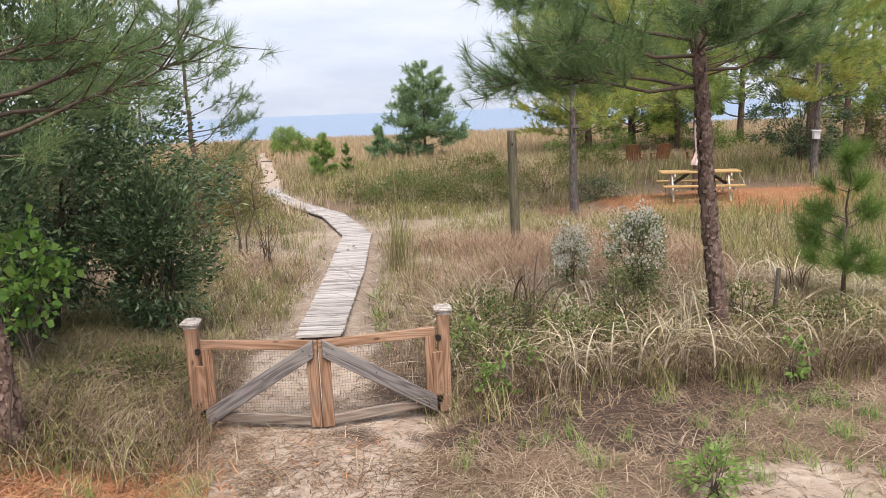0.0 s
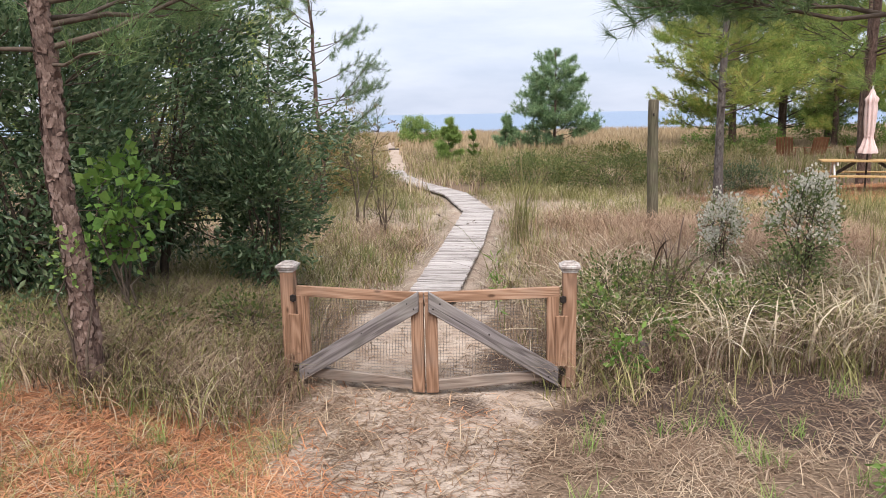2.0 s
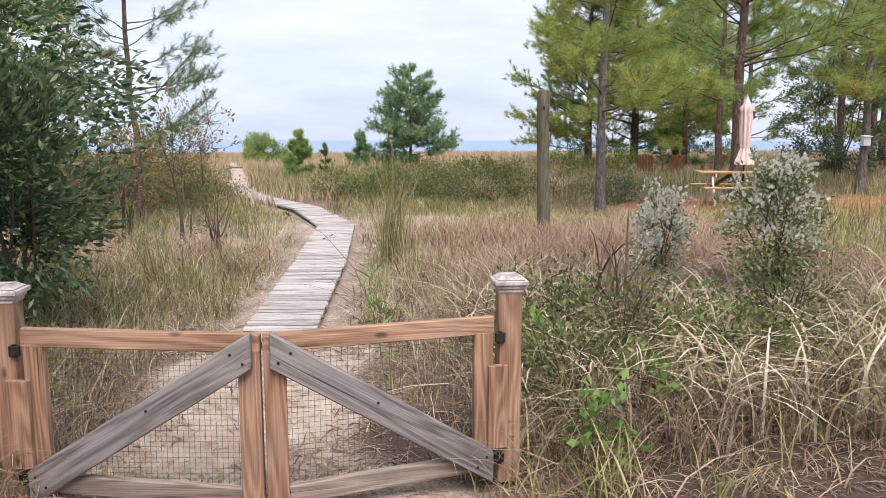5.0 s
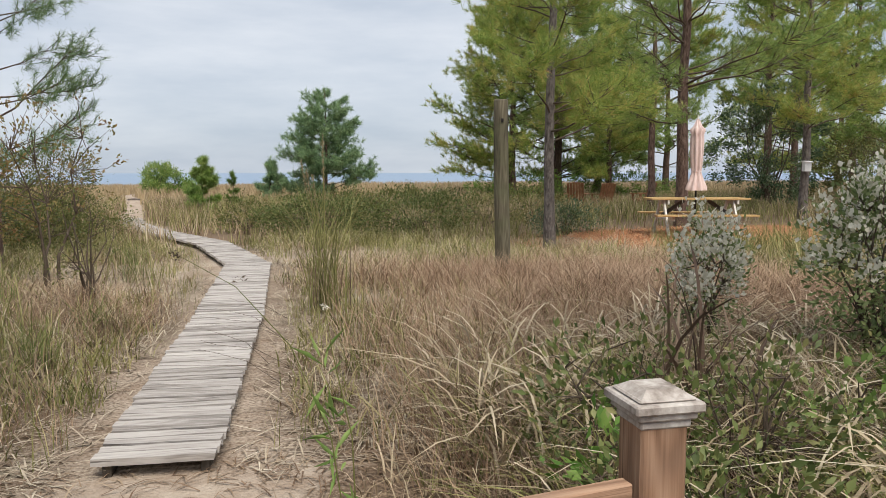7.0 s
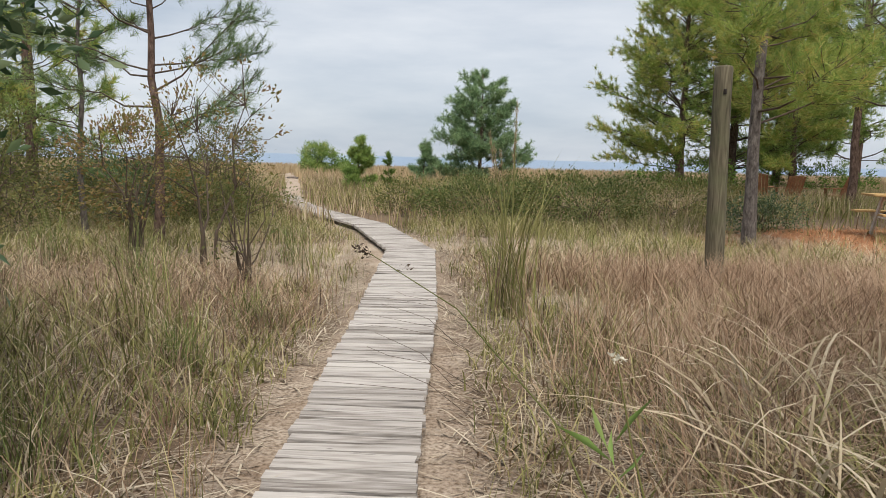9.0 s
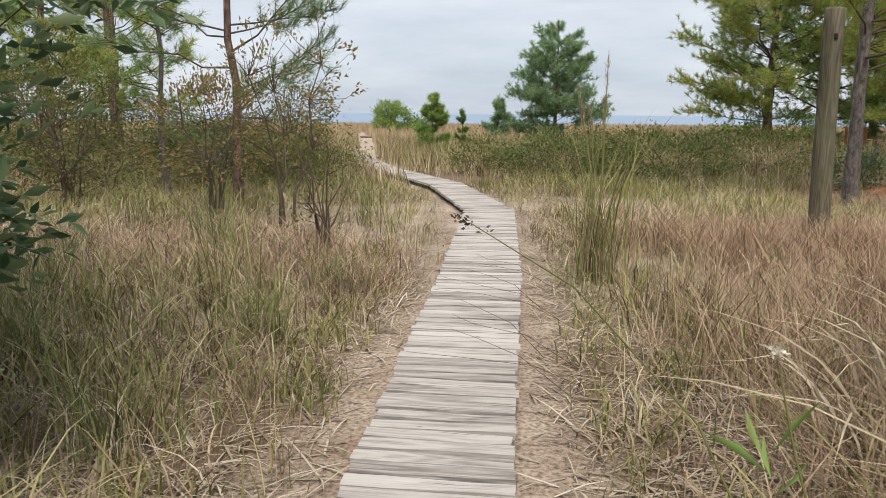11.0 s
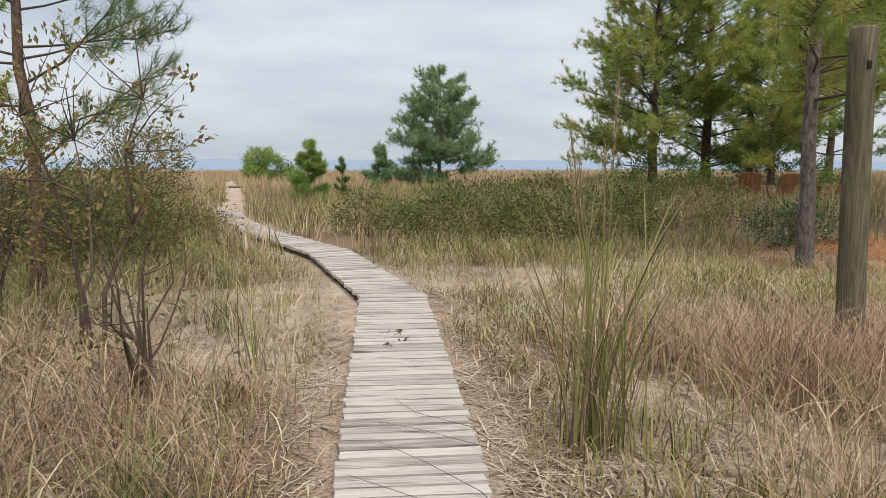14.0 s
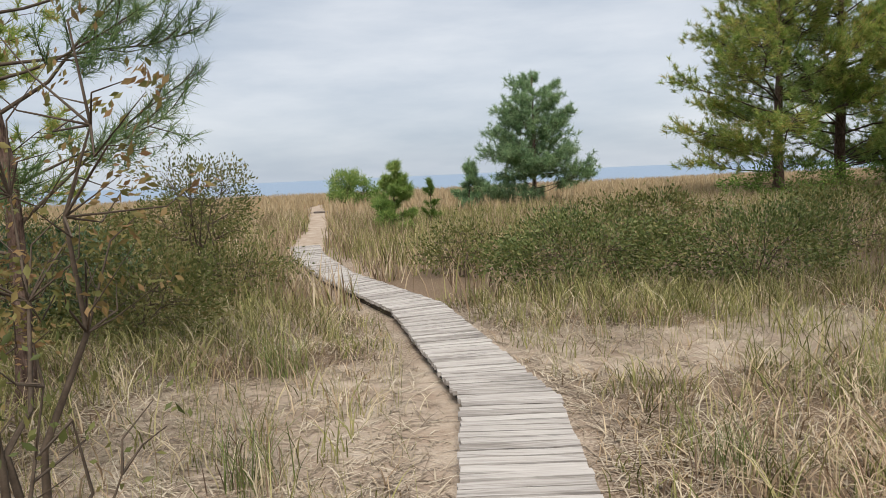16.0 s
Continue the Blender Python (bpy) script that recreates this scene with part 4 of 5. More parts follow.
for i, (x, y, h, rx, ry, nn, mt) in enumerate([(1.3, 14.5, 1.0, 1.2, 0.9, 9000, BRIAR), (3.4, 14.2, 1.0, 1.4, 0.9, 9000, BRIAR), (2.2, 17.0, 1.0, 1.6, 1.0, 4200, LEAF_OLIVE), (5.6, 16.5, 0.9, 1.6, 1.0, 4200, LEAF_OLIVE),
        (-0.2, 16.2, 0.8, 0.9, 0.8, 2400, LEAF_OLIVE), (6.6, 14.0, 0.75, 0.8, 0.6, 3000, LEAF_DARK), (11.5, 31.0, 1.5, 2.6, 1.2, 5500, NEEDLE_LIME), (16.5, 31.0, 1.5, 3.0, 1.2, 5500, NEEDLE_LIME), (8.5, 22.0, 0.9, 1.6, 1.0, 3000, LEAF_OLIVE),
        (4.5, 22.5, 0.9, 1.8, 1.0, 3000, LEAF_OLIVE), (15.8, 19.5, 4.3, 1.7, 1.5, 11000, LEAF_DARK), (20.0, 20.0, 3.0, 2.2, 1.6, 7000, LEAF_OLIVE), (24.0, 23.0, 3.4, 2.6, 1.8, 7000, LEAF_OLIVE), (-6.0, 11.5, 1.3, 1.4, 1.0, 4500, LEAF_OLIVE),
        (-4.2, 14.0, 1.0, 1.1, 0.9, 3800, LEAF_OLIVE), (-8.2, 17.5, 1.5, 2.0, 1.2, 4500, LEAF_OLIVE), (-12.0, 17.0, 1.9, 2.4, 1.4, 4500, LEAF_OLIVE), (-7.5, 24.0, 1.3, 1.6, 1.2, 3000, LEAF_OLIVE), (-7.6, 7.5, 2.2, 1.5, 1.4, 7000, LEAF_DARK), (-3.5, 12.3, 0.9, 1.0, 0.8, 5000, LEAF_OLIVE), (-4.9, 12.8, 1.25, 1.1, 0.8, 5000, LEAF_DARK), (-3.2, 14.6, 0.75, 0.8, 0.7, 3200, LEAF_OLIVE), (-5.8, 15.5, 1.2, 1.3, 0.9, 4500, LEAF_OLIVE)]):
    shrub(x, y, h, rx, ry, nn, 0.055 if y < 18 else 0.1, mt, "tangled low olive-green shrub in dune scrub" if h < 2 else "tall leafy shrub among pines", 60 + i, "scrub_bush", low=0.03, clumps=90, spread=0.13)
shrub(-2.22, 8.1, 2.35, 0.85, 0.75, 900, 0.055, LEAF_AUTUMN, "sparse leaning sapling with a few autumn leaves", 90, "sapling", stems=3, low=0.35, clumps=60, spread=0.05, category="sapling")
shrub(-5.4, 9.4, 2.0, 1.0, 0.8, 5200, 0.05, LEAF_OLIVE, "tall olive shrub tangled round thin pines", 96, "scrub_bush", stems=9, low=0.05, clumps=110, spread=0.12)
shrub(-7.4, 12.2, 2.6, 1.3, 1.0, 6500, 0.06, LEAF_OLIVE, "tall olive shrub tangled round thin pines", 97, "scrub_bush", stems=9, low=0.05, clumps=120, spread=0.14)
shrub(-3.3, 8.9, 1.9, 0.8, 0.7, 3200, 0.05, LEAF_AUTUMN, "autumn-leaved scrub round a thin pine", 91, "scrub_bush", stems=6, low=0.15, clumps=70, spread=0.09)
shrub(-4.35, 16.9, 2.1, 1.0, 0.85, 4500, 0.06, LEAF_OLIVE, "twiggy half-bare bush beside the boardwalk", 92, "twiggy_bush", stems=8, low=0.2, clumps=110, spread=0.12)
shrub(-1.55, 6.9, 1.2, 0.5, 0.5, 260, 0.04, LEAF_OLIVE, "thin twiggy weed in dry grass", 93, "weed", stems=8, low=0.25, clumps=30, spread=0.1)
shrub(2.87, -2.16, 0.36, 0.17, 0.17, 420, 0.06, LEAF_FERN, "fresh green ferny plant on bare ground", 94, "fern", stems=6, low=0.05, clumps=24, spread=0.04, slim=0.4)
for i, (x, y, h) in enumerate([(1.6, -0.12, 0.35), (2.0, 0.35, 0.5), (4.6, -0.1, 0.4), (1.5, 0.9, 0.5), (1.95, 1.4, 0.55), (2.6, 1.0, 0.7)]):
    shrub(x, y, h, 0.16, 0.16, 130, 0.06, LEAF_VINE if i != 5 else LEAF_FERN, "bright green weed sprouting through dry grass", 95 + i, "weed", stems=4, low=0.15, clumps=14, spread=0.05, slim=0.6)

for i, (x, y, h) in enumerate([(1.6, 0.45, 0.62), (2.1, 0.95, 0.8), (2.75, 0.6, 0.62), (3.35, 1.25, 0.8), (1.75, 1.4, 0.75), (4.7, 1.15, 0.7), (5.5, 0.8, 0.6), (-1.7, 0.5, 0.55), (-2.4, 0.0, 0.6), (-3.2, -0.4, 0.65)]):
    shrub(x, y, h, 0.4, 0.34, 1100, 0.042, BRIAR, "dark tangled briar in matted dead grass", 150 + i, "briar_bush", stems=14, low=0.04, clumps=75, spread=0.07, slim=0.5, group="briars along the fence line")

# a leaning weed stalk with a dark seed head over the boards
wd = thing("leaning_weed", 0.6, 1.2, 0, "tall leaning weed stalk with a dark seed head", "weed")
pv, pq = [], []
tube(pv, pq, [(0, 0, -0.05), (-0.06, 0.12, 0.4), (-0.2, 0.32, 0.72), (-0.42, 0.58, 0.93), (-0.66, 0.8, 1.04)], [0.0032, 0.003, 0.0024, 0.0018, 0.0014], 5)
tube(pv, pq, [(0.03, 0.05, -0.05), (0.02, 0.12, 0.4), (-0.04, 0.25, 0.7), (-0.06, 0.32, 0.86)], [0.0035, 0.003, 0.0024, 0.0016], 5)
attach(raw("stalk", pv, [], pq, LEAF_OLIVE), wd)
rg = np.random.default_rng(77)
f = rg.uniform(0, 1, 46)[:, None]
attach(leaves("seed_head", np.array([[-0.66, 0.8, 1.04]]) + f * np.array([[-0.05, 0.04, 0.015]]) + rg.normal(0, 0.006, (46, 3)), np.tile([-0.6, 0.4, 0.2], (46, 1)), 0.014, TWIG, rg, 0.5), wd, "dark brown seed head")
f = rg.uniform(0, 1, 26)[:, None]
attach(leaves("leaf", np.array([[-0.02, 0.08, 0.15]]) + f * np.array([[-0.06, 0.2, 0.55]]) + rg.normal(0, 0.015, (26, 3)), rg.normal(0, 1, (26, 3)) + [0, 0, 0.3], 0.14, LEAF_FERN, rg, 0.13), wd)
attach(leaves("flower_head", np.array([[-0.06, 0.32, 0.87]]) + rg.normal(0, 0.007, (22, 3)), rg.normal(0, 1, (22, 3)), 0.013, BLOSSOM, rg, 0.7), wd, "pale fluffy seed head")


# ---- grasses ----
def scatter(rng, n, x0, x1, y0, y1, keep):
    x, y = rng.uniform(x0, x1, n), rng.uniform(y0, y1, n)
    k = rng.uniform(0, 1, n) < keep(x, y)
    x, y = x[k], y[k]
    return np.stack([x, y, ground_z(x, y) - 0.01], 1)


def clear(x, y):
    """Where grass can stand: not on boards, trail, bare sand or straw."""
    d = np.abs(x - walk_x(y))
    inner = np.where(y < 2.1, 0.75, 0.43)
    c = smooth(0, 0.35, d - inner - 0.12 * wave(x, y, 3, 20))
    c = c * (1 - 0.9 * sand_mask(x, y)) * (1 - 0.92 * straw_mask(x, y))
    front = smooth(-0.7, -0.1, y + 0.18 * wave(x, y, 2, 21) - 0.25 * smooth(2.2, 4, x) - np.where(x < 0, -0.55, 0))
    return c * front


def clumped(rng, pos, per, spread):
    p = np.repeat(pos, per, 0)
    p[:, :2] += rng.normal(0, spread, (len(p), 2))
    p[:, 2] = ground_z(p[:, 0], p[:, 1]) - 0.01
    return p


def grass(name, label, mat, seed, n, area, keep, per, spread, h0, h1, width, lean, bend, segs=3, droop=0.0, hmap=None):
    rng = np.random.default_rng(seed)
    p = clumped(rng, scatter(rng, n, *area, keep), per, spread)
    w = np.abs(p[:, 0] - walk_x(p[:, 1]))
    p = p[(w > np.where((p[:, 1] > 2) & (p[:, 1] < 21.5), 0.36, 0.3)) | (p[:, 1] < 0)]
    if len(p) == 0:
        return
    h = rng.uniform(h0, h1, len(p))
    if hmap is not None:
        h = h * hmap(p[:, 0], p[:, 1])
    tagged(blades(name, p, h, width * rng.uniform(0.6, 1.3, len(p)), lean * rng.uniform(0.3, 1.6, len(p)), bend, mat, rng, segs, droop), label, "grass", kind="stuff")


def near_low(x, y):
    d = np.abs(x - walk_x(y))
    return 0.45 + 0.55 * smooth(0.5, 1.6, d)


grass("dry_grass", "tangled dry tan grass on the dune", GRASS_DRY, 1, 8500, (-7, 9, -1, 14), lambda x, y: clear(x, y) * (0.5 + 0.5 * wave(x, y, 0.9, 30)), 12, 0.1, 0.14, 0.42, 0.010, 0.95, 1.7, 3, 0.4, near_low)
grass("olive_grass", "olive green grass tussocks", GRASS_GREEN, 2, 9500, (-7, 9, -1, 14), lambda x, y: clear(x, y) * (0.45 - 0.5 * wave(x, y, 0.9, 30)), 12, 0.06, 0.15, 0.5, 0.010, 0.65, 1.8, 3, 0.2, near_low)
grass("pale_grass", "bleached arching grass blades over the dune", GRASS_PALE, 17, 2300, (-7, 9, 0, 14), lambda x, y: clear(x, y) * 0.7, 7, 0.1, 0.2, 0.55, 0.0085, 1.0, 2.0, 4, 0.5, near_low)
grass("russet_grass", "fine russet grass beside the boardwalk", GRASS_RED, 3, 5200, (0.5, 6, 1.2, 9), lambda x, y: clear(x, y) * smooth(0.8, 1.5, x) * smooth(8.6, 6.4, y) * (0.75 + 0.3 * wave(x, y, 0.8, 31)), 14, 0.11, 0.3, 0.7, 0.0065, 0.65, 1.6, 3, 0.25)
grass("russet_grass", "russet grass in the shade of shrubs", GRASS_RED, 4, 1300, (-6, -0.6, -1, 7), lambda x, y: clear(x, y) * (0.45 + 0.4 * wave(x, y, 1.0, 32)), 15, 0.08, 0.2, 0.5, 0.005, 0.7, 1.6, 3, 0.3)
grass("arching_grass", "tall pale arching blades of dry grass", GRASS_PALE, 5, 430, (1.3, 7, -0.15, 3.4), lambda x, y: 0.75 * smooth(-0.2, 0.3, y), 7, 0.08, 0.5, 0.95, 0.019, 0.8, 2.4, 6, 0.45)
grass("gate_tall_grass", "tall green and tan grass at the gate", GRASS_GREEN, 6, 800, (1.25, 7, 0.2, 2.6), lambda x, y: 0.9 + 0 * x, 11, 0.09, 0.3, 0.72, 0.012, 0.6, 2.0, 4, 0.3)
grass("gate_dry_grass", "matted dry grass at the gate", GRASS_DRY, 7, 750, (1.22, 7.5, 0.1, 2.6), lambda x, y: 0.85 + 0 * x, 12, 0.11, 0.25, 0.6, 0.011, 0.95, 1.9, 4, 0.5)
grass("left_tall_grass", "shaded fine grass under the pine", GRASS_GREEN, 8, 950, (-6, -1.25, -1.2, 2.2), lambda x, y: 0.8 + 0 * x, 13, 0.09, 0.25, 0.55, 0.010, 0.7, 1.8, 4, 0.35)
grass("left_pale_grass", "bleached blades under the pine", GRASS_PALE, 18, 220, (-6, -1.25, -1.3, 2.0), lambda x, y: 0.6 + 0 * x, 7, 0.1, 0.25, 0.6, 0.007, 1.0, 1.9, 5, 0.5)
grass("left_dry_grass", "tan grass under the pine", GRASS_DRY, 9, 800, (-6, -1.2, -1.6, 2.0), lambda x, y: 0.8 * smooth(-1.5, -0.8, y + 0.3 * wave(x, y, 2, 34)), 12, 0.1, 0.2, 0.5, 0.010, 0.9, 1.8, 4, 0.5)
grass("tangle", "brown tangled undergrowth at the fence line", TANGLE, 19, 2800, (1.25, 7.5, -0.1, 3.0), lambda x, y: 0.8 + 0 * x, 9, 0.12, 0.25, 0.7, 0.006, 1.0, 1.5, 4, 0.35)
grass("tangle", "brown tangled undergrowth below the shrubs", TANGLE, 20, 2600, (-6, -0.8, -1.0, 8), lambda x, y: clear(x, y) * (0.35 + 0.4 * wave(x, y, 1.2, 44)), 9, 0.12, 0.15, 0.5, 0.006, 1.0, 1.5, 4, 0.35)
# dark blades added so that their colour gives the shade under the pine
grass("tangle", "dark brown tangle standing in for shade beneath the leaning pine", TANGLE, 23, 1500, (-6, -1.25, -1.1, 1.5), lambda x, y: 0.8 + 0 * x, 10, 0.12, 0.2, 0.55, 0.007, 1.0, 1.6, 4, 0.35)
grass("scrub_grass", "mixed dry grass across the dune", GRASS_DRY, 10, 16000, (-22, 26, 13.5, 34), lambda x, y: (1 - sand_mask(x, y)) * (1 - straw_mask(x, y)) * (0.55 + 0.4 * wave(x, y, 0.5, 35)) * (1 - 0.75 * smooth(19, 16, y) * smooth(-2, -0.5, x)), 6, 0.16, 0.25, 0.65, 0.02, 0.45, 1.6, 2)
grass("scrub_green_grass", "olive grass across the dune", GRASS_GREEN, 11, 18000, (-22, 26, 13.5, 34), lambda x, y: (1 - sand_mask(x, y)) * (1 - straw_mask(x, y)) * (0.55 - 0.4 * wave(x, y, 0.5, 35)) * (1 - 0.75 * smooth(19, 16, y) * smooth(-2, -0.5, x)), 6, 0.16, 0.25, 0.6, 0.02, 0.4, 1.6, 2)
grass("side_grass", "mixed grass at the edge of the pines", GRASS_GREEN, 12, 5000, (7, 24, -3, 14), lambda x, y: (1 - straw_mask(x, y)) * 0.8 * smooth(0, 0.5, y), 9, 0.14, 0.3, 0.7, 0.012, 0.5, 1.7, 2)
grass("outer_grass", "mixed grass at the edge of the scrub", GRASS_DRY, 21, 6000, (-26, -6, -4, 14), lambda x, y: 0.8 + 0 * x, 8, 0.15, 0.25, 0.6, 0.014, 0.6, 1.7, 2)
grass("dune_grass", "golden dune grass before the water", GRASS_DUNE, 13, 26000, (-60, 60, 32, 84), lambda x, y: (1 - sand_mask(x, y)) * 0.95, 4, 0.3, 0.35, 0.75, 0.07, 0.35, 1.5, 2)
grass("sand_grass", "thin scattered grass on sand", GRASS_GREEN, 14, 2600, (-4, 6, 2.2, 14), lambda x, y: smooth(0.42, 0.6, np.abs(x - walk_x(y))) * smooth(0.1, 0.6, sand_mask(x, y)) * 0.4, 9, 0.05, 0.1, 0.4, 0.004, 0.4, 1.6, 3)
grass("fresh_grass", "fresh green grass tufts on bare ground", GRASS_FRESH, 15, 800, (-4.5, 6, -3.2, -0.35), lambda x, y: (0.12 + 0.35 * smooth(0.8, 2.0, x) * (wave(x, y, 2.2, 37) > 0)) * smooth(0.75, 1.1, np.abs(x)), 26, 0.045, 0.07, 0.22, 0.006, 0.7, 1.5, 3, 0.1)
grass("flat_dead_grass", "flattened dead grass in front of the fence line", GRASS_DRY, 16, 2600, (-5, 7, -3.6, -0.1), lambda x, y: (1 - 0.9 * soil_shade_mask(x, y)) * 0.7 * (0.12 + 0.55 * smooth(0.8, 1.6, np.abs(x)) * (0.5 + 0.5 * wave(x, y, 1.5, 38))), 14, 0.08, 0.05, 0.2, 0.006, 2.0, 1.2, 3, 0.5)


def reeds(x, y, n, h, seed, label, mat=GRASS_GREEN, wide=0.010, lean=0.34, bend=1.4, droop=0.06):
    rng = np.random.default_rng(seed)
    t = thing("reed_clump", x, y, 0, label, "grass clump")
    p = np.zeros((n, 3)); p[:, :2] = rng.normal(0, 0.085, (n, 2))
    attach(blades("culm", p, rng.uniform(0.45, 1.0, n) * h, wide * rng.uniform(0.6, 1.2, n), lean * rng.uniform(0.2, 1.5, n), bend, mat, rng, 7, droop), t)
    m = n // 3
    q = np.zeros((m, 3)); q[:, :2] = rng.normal(0, 0.1, (m, 2))
    attach(blades("dry_foliage", q, rng.uniform(0.35, 0.8, m) * h, np.full(m, 0.009), 0.5 * rng.uniform(0.3, 1.4, m), 2.2, GRASS_PALE, rng, 5, 0.35), t)
    q = np.zeros((m, 3)); q[:, :2] = rng.normal(0, 0.11, (m, 2))
    attach(blades("brown_foliage", q, rng.uniform(0.3, 0.6, m) * h, np.full(m, 0.008), 0.3 * rng.uniform(0.3, 1.4, m), 1.4, TANGLE, rng, 4, 0.05), t)
    return t


tall = reeds(0.85, 5.95, 80, 1.6, 201, "tall clump of upright reed grass with brown plumes", wide=0.012, lean=0.38, bend=1.7, droop=0.1)
rg = np.random.default_rng(211)
for k in range(5):
    a, o = rg.uniform(0, 6.28), rg.uniform(0.1, 0.42)
    top = np.array([math.cos(a) * o + 0.1, math.sin(a) * o, rg.uniform(1.3, 1.75)])
    pv, pq = [], []
    tube(pv, pq, [(0.03 * math.cos(a), 0.03 * math.sin(a), 0), Vector(top * [0.45, 0.45, 0.6]), Vector(top)], [0.006, 0.005, 0.002], 5)
    attach(raw("stalk", pv, [], pq, GRASS_GREEN), tall)
    f = rg.uniform(0, 1, 110)[:, None]
    attach(leaves("plume", top - f * (top * [0.3, 0.3, 0.24]) + rg.normal(0, 0.007, (110, 3)), np.tile(top * [1.2, 1.2, 2.0], (110, 1)), 0.03, GRASS_DRY, rg, 0.12), tall, "brown seed plume")
reeds(2.3, 1.6, 30, 1.45, 202, "tall brown drooping blades standing above matted grass", TANGLE, 0.026, 0.45, 2.6, 0.22)
reeds(1.45, 2.7, 60, 0.62, 207, "soft green grass clump beside the boards", wide=0.008, lean=0.8, bend=1.9, droop=0.3)
reeds(1.9, 3.6, 50, 0.6, 208, "soft green grass clump in russet grass", wide=0.008, lean=0.8, bend=1.9, droop=0.3)
reeds(5.9, 2.2, 26, 1.2, 209, "brown drooping blades at the edge of the grass", TANGLE, 0.022, 0.45, 2.4, 0.22)
reeds(3.0, 3.3, 36, 0.95, 210, "pale broad arching blades over russet grass", GRASS_PALE, 0.024, 0.75, 2.4, 0.45)
reeds(3.9, 0.75, 16, 0.95, 206, "pale drooping grass clump beside a pine trunk", GRASS_PALE, 0.02)
reeds(5.0, 3.2, 30, 1.1, 203, "thin clump of reed grass near the groundsel bushes")
reeds(-1.75, 4.9, 40, 0.85, 204, "loose clump of grey-green grass in the dune")
reeds(-0.95, 7.4, 30, 0.7, 205, "small clump of green grass near the boards")

reeds(1.8, 1.75, 40, 0.85, 212, "broad bleached arching blades above green grass", GRASS_PALE, 0.03, 0.9, 2.3, 0.5)
reeds(2.4, 2.2, 40, 0.85, 213, "broad bleached arching blades above green grass", GRASS_PALE, 0.028, 0.9, 2.3, 0.5)
for i, (x, y, h) in enumerate([(-1.45, 2.7, 0.6), (-2.3, 3.5, 0.75), (-1.35, 4.3, 0.5), (-2.9, 4.7, 0.85), (-1.15, 5.5, 0.45), (-2.1, 6.1, 0.7), (-3.5, 6.1, 0.9), (-2.7, 7.2, 0.8), (-1.35, 8.6, 0.5), (-4.4, 5.2, 0.9),
                               (1.05, 8.6, 0.4), (2.4, 9.6, 0.45), (-3.9, 8.0, 1.0), (-1.7, 10.8, 0.5)]):
    reeds(x, y, 70, h, 230 + i, "feathery olive weed in thin dry grass", FENNEL, 0.0065, 0.55, 1.5, 0.08)


# ---- litter ----
def litter(name, label, mat, seed, n, area, keep, l0, l1, width):
    rng = np.random.default_rng(seed)
    p = scatter(rng, n, *area, keep)
    n = len(p)
    p[:, 2] += 0.014
    a = rng.uniform(0, 2 * math.pi, n)
    d = np.stack([np.cos(a), np.sin(a), rng.normal(0.05, 0.12, n)], 1) * rng.uniform(l0, l1, n)[:, None]
    u = np.stack([-np.sin(a), np.cos(a), np.zeros(n)], 1) * (width * rng.uniform(0.6, 1.4, n))[:, None]
    up = np.array([0, 0, 0.012])
    v = np.stack([p - u, p + u, p + d * 0.5 + up + u * 1.5, p + d * 0.5 + up - u * 0.5, p + d], 1).reshape(-1, 3)
    b = (np.arange(n) * 5)[:, None]
    tagged(raw(name, v, b + np.array([[3, 2, 4]]), b + np.array([[0, 1, 2, 3]]), mat), label, "litter", kind="stuff")


litter("pine_straw", "fallen orange pine needles", STRAW, 301, 60000, (-5.5, 0.6, -4.0, 0.2), lambda x, y: straw_mask(x, y) * 0.95 + 0.03, 0.08, 0.2, 0.0032)
litter("pine_straw", "orange pine needles round the picnic table", STRAW, 302, 26000, (2.5, 14, 9, 15.6), lambda x, y: straw_mask(x, y) * 0.95, 0.12, 0.25, 0.005)
litter("dead_litter", "brown needles and dead grass on bare sand", LITTER, 303, 120000, (-4, 7, -3.8, 2.2), lambda x, y: (1 - 0.8 * soil_shade_mask(x, y)) * (0.25 + 0.6 * (wave(x, y, 2.2, 40) > 0.1)) * (1 - 0.6 * sand_mask(x, y)), 0.05, 0.2, 0.0032)
litter("dead_litter", "dead grass lying on the sand beside the boards", LITTER_PALE, 304, 120000, (-5, 6.5, 2.0, 14), lambda x, y: smooth(0.34, 0.5, np.abs(x - walk_x(y))) * (0.4 + 0.5 * (wave(x, y, 2.0, 41) > 0)), 0.08, 0.3, 0.0036)
litter("dead_litter", "rust-brown dead grass and needles beside the gate", LITTER, 305, 14000, (1.1, 6.5, -1.6, 0.3), lambda x, y: 0.25 + 0.5 * (wave(x, y, 2.6, 47) > 0.2), 0.06, 0.24, 0.0024)
grass("olive_tufts", "low olive tufts in pine straw", GRASS_GREEN, 22, 260, (-4.6, -0.9, -3.0, -0.9), lambda x, y: 0.3 + 0.5 * (wave(x, y, 2.2, 48) > 0), 24, 0.07, 0.08, 0.26, 0.006, 1.0, 1.6, 3, 0.3)

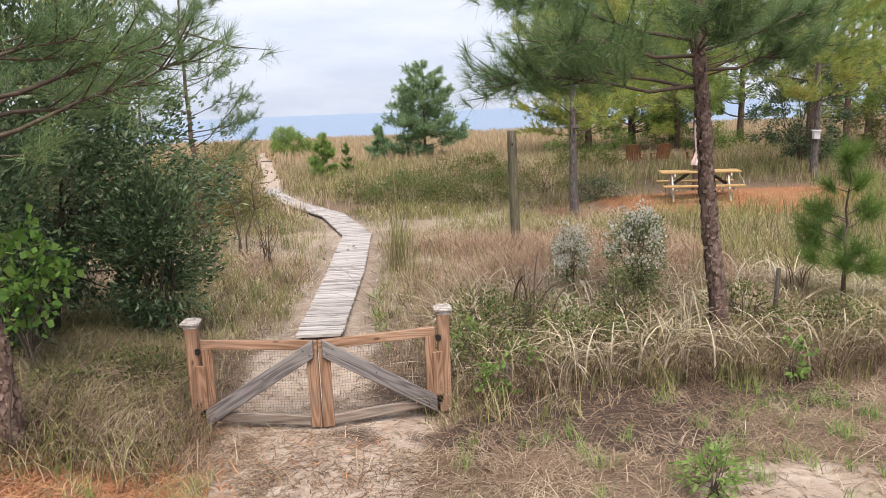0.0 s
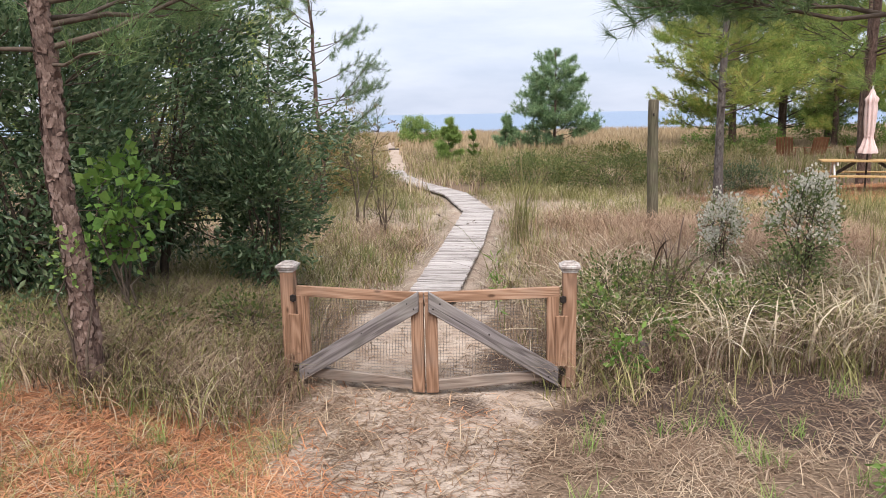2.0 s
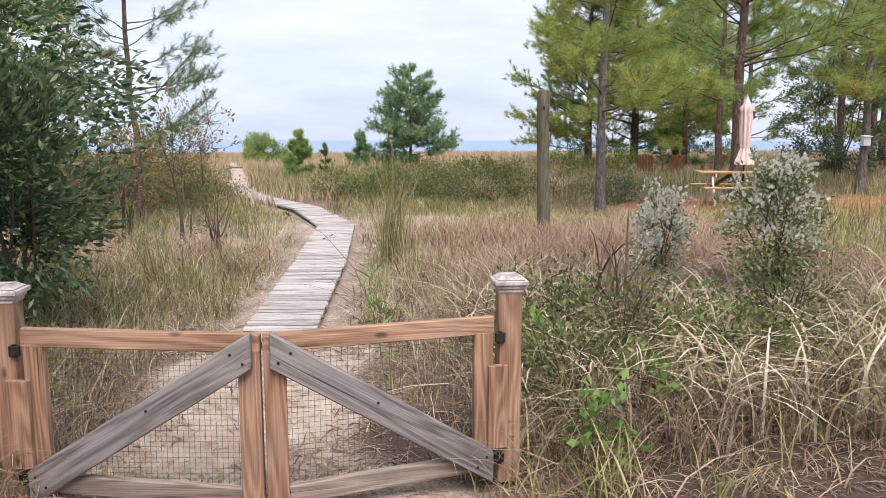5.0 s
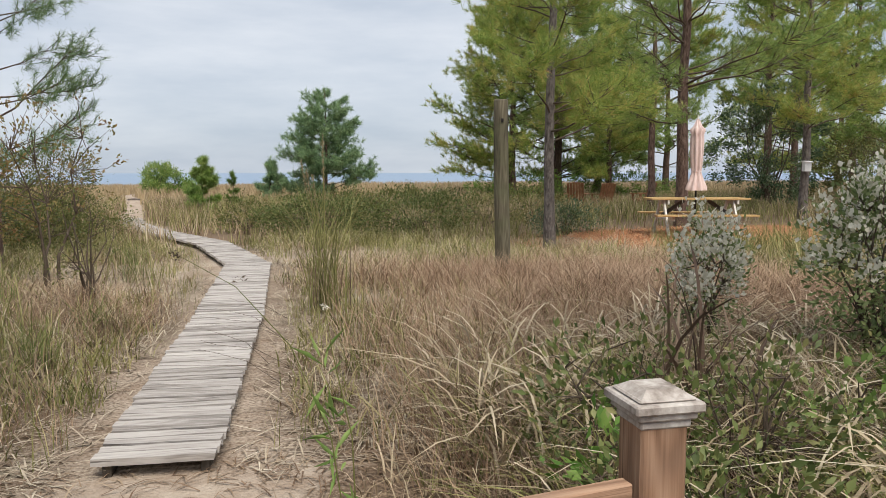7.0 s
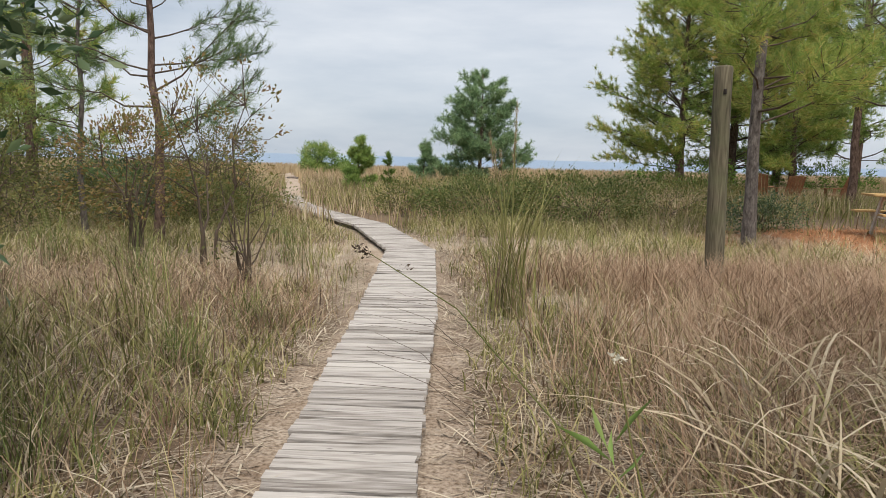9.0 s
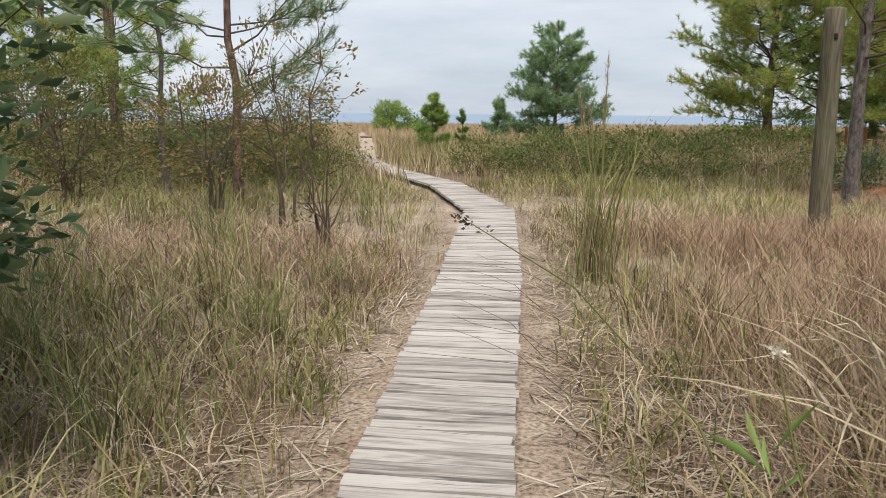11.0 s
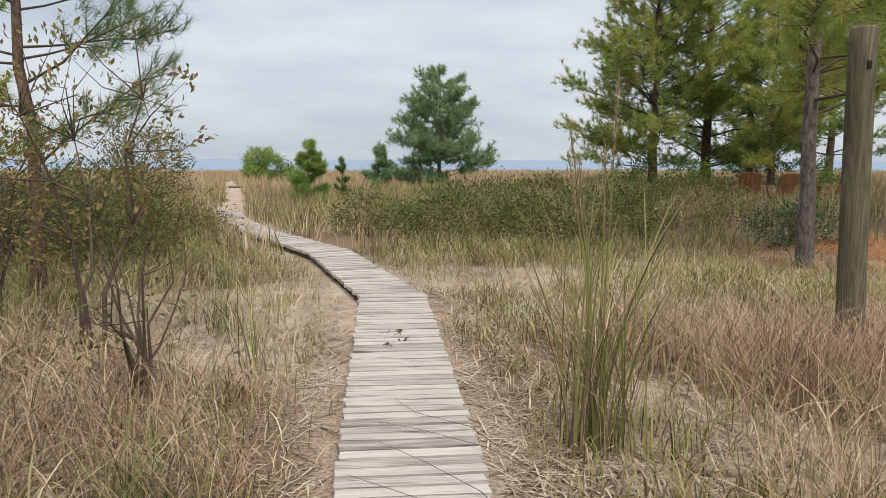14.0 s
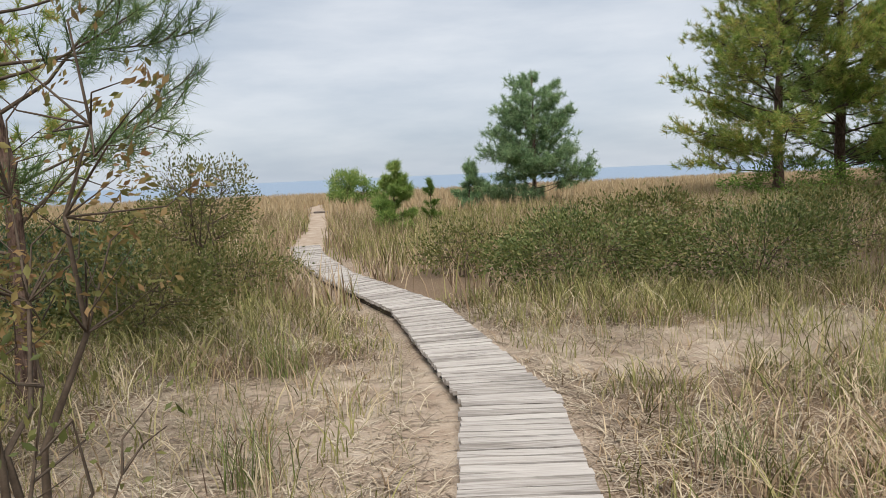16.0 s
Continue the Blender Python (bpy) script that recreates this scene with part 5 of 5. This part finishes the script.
# ---- boardwalk, plank by plank ----
rngb = random.Random(7)
plank_meshes = []
for k in range(10):
    bm = bmesh.new()
    box(bm, 1, 1, 1, None, 0)
    bmesh.ops.subdivide_edges(bm, edges=[e for e in bm.edges if abs(e.verts[0].co.x - e.verts[1].co.x) > 0.5], cuts=3)
    for v in bm.verts:
        v.co.y += rngb.uniform(-0.04, 0.04)
        v.co.z += rngb.uniform(-0.06, 0.06)
        if abs(v.co.x) > 0.45:
            v.co.x += rngb.uniform(-0.012, 0.012)
            v.co.y *= 0.96
    me = bpy.data.meshes.new("plank")
    bm.to_mesh(me); bm.free()
    me.materials.append(PLANK)
    plank_meshes.append(me)

for s in range(len(LEFT) - 1):
    a0, a1, b0, b1 = (Vector((*p, 0)) for p in (LEFT[s], LEFT[s + 1], RIGHT[s], RIGHT[s + 1]))
    mid = (a0 + b0) / 2
    deck = thing("boardwalk_section", mid.x, mid.y, 0, "section of weathered grey plank boardwalk laid on sand", "boardwalk", "boardwalk sections", kind="structure")
    lift = BOARD_Z + (0.0 if s % 2 == 0 else 0.012)
    length = ((a1 + b1) / 2 - mid).length
    count = round(length / 0.0955)
    for k in range(count):
        f = (k + 0.5) / count
        l, r = a0.lerp(a1, f), b0.lerp(b1, f)
        d = r - l
        c = (l + r) / 2 - mid
        ob = new("plank", plank_meshes[rngb.randrange(10)])
        ob.parent = deck
        pitch = length / count
        ob.matrix_basis = pose(c.x + rngb.uniform(-0.007, 0.007), c.y, lift - 0.018 + rngb.uniform(-0.004, 0.004), rngb.uniform(-1.6, 1.6), rngb.uniform(-0.5, 0.5), math.degrees(math.atan2(d.y, d.x)) + rngb.uniform(-0.9, 0.9) + 180 * rngb.randrange(2)) @ Matrix.Diagonal((d.length + rngb.uniform(-0.01, 0.012), pitch - 0.018 + rngb.uniform(-0.004, 0.003), 0.036, 1))
    for e0, e1, off in ((a0, a1, 0.06), (b0, b1, -0.06)):
        across = (b0 - a0).normalized() * off
        bm = bmesh.new()
        d = e1 - e0
        rail(bm, e0 + across + d * 0.01 - mid + Vector((0, 0, lift - 0.08)), e1 + across - d * 0.01 - mid + Vector((0, 0, lift - 0.08)), 0.085, 0.04)
        part("stringer", bm, STRINGER, deck, "dark timber stringer")

# ---- small things on boards and trail ----
rngs = np.random.default_rng(55)
for x, y, a in ((-0.08, 8.05, 20), (0.02, 7.85, 75), (-0.12, 7.7, 140)):
    tw = thing("fallen_twig", x, y, BOARD_Z + 0.016, "dark crumpled dead leaf on the boards", "leaf", "dead leaves on the boards", a)
    p = rngs.normal(0, 0.025, (7, 3)) * [1, 1, 0.15] + [0, 0, 0.006]
    attach(leaves("blade", p, rngs.normal(0, 1, (7, 3)) * [1, 1, 0.2], 0.05, TWIG, rngs, 0.3), tw)
for k in range(9):
    y0 = 3.6 + 0.33 * k
    x0 = float(walk_x(np.array(y0)))
    pv, pq = [], []
    tube(pv, pq, [(0.62, -0.35, -0.08), (0.34, -0.16, 0.03), (0.05, 0.05 + 0.05 * math.sin(k * 2.1), 0.028), (-0.2 + 0.1 * math.sin(k), 0.22, 0.024)], [0.002, 0.0018, 0.0015, 0.001], 4)
    tw = thing("grass_straw", x0, y0, BOARD_Z, "thin dry grass stem fallen across the boards", "grass stem", "fallen grass stems", rngs.uniform(-25, 25))
    attach(raw("stalk", pv, [], pq, TWIG), tw)
lg = thing("driftwood_log", -6.5, 40.0, float(ground_z(np.array(-6.5), np.array(40.0))), "pale driftwood log lying across the sand trail", "log")
pv, pq = [], []
tube(pv, pq, [(-0.4, 0.05, 0.04), (-0.37, 0.04, 0.04), (0, 0, 0.05), (0.33, -0.05, 0.04), (0.35, -0.06, 0.04)], [0.01, 0.05, 0.055, 0.04, 0.01], 9)
attach(raw("wood", pv, [], pq, GREYBARK, True), lg)
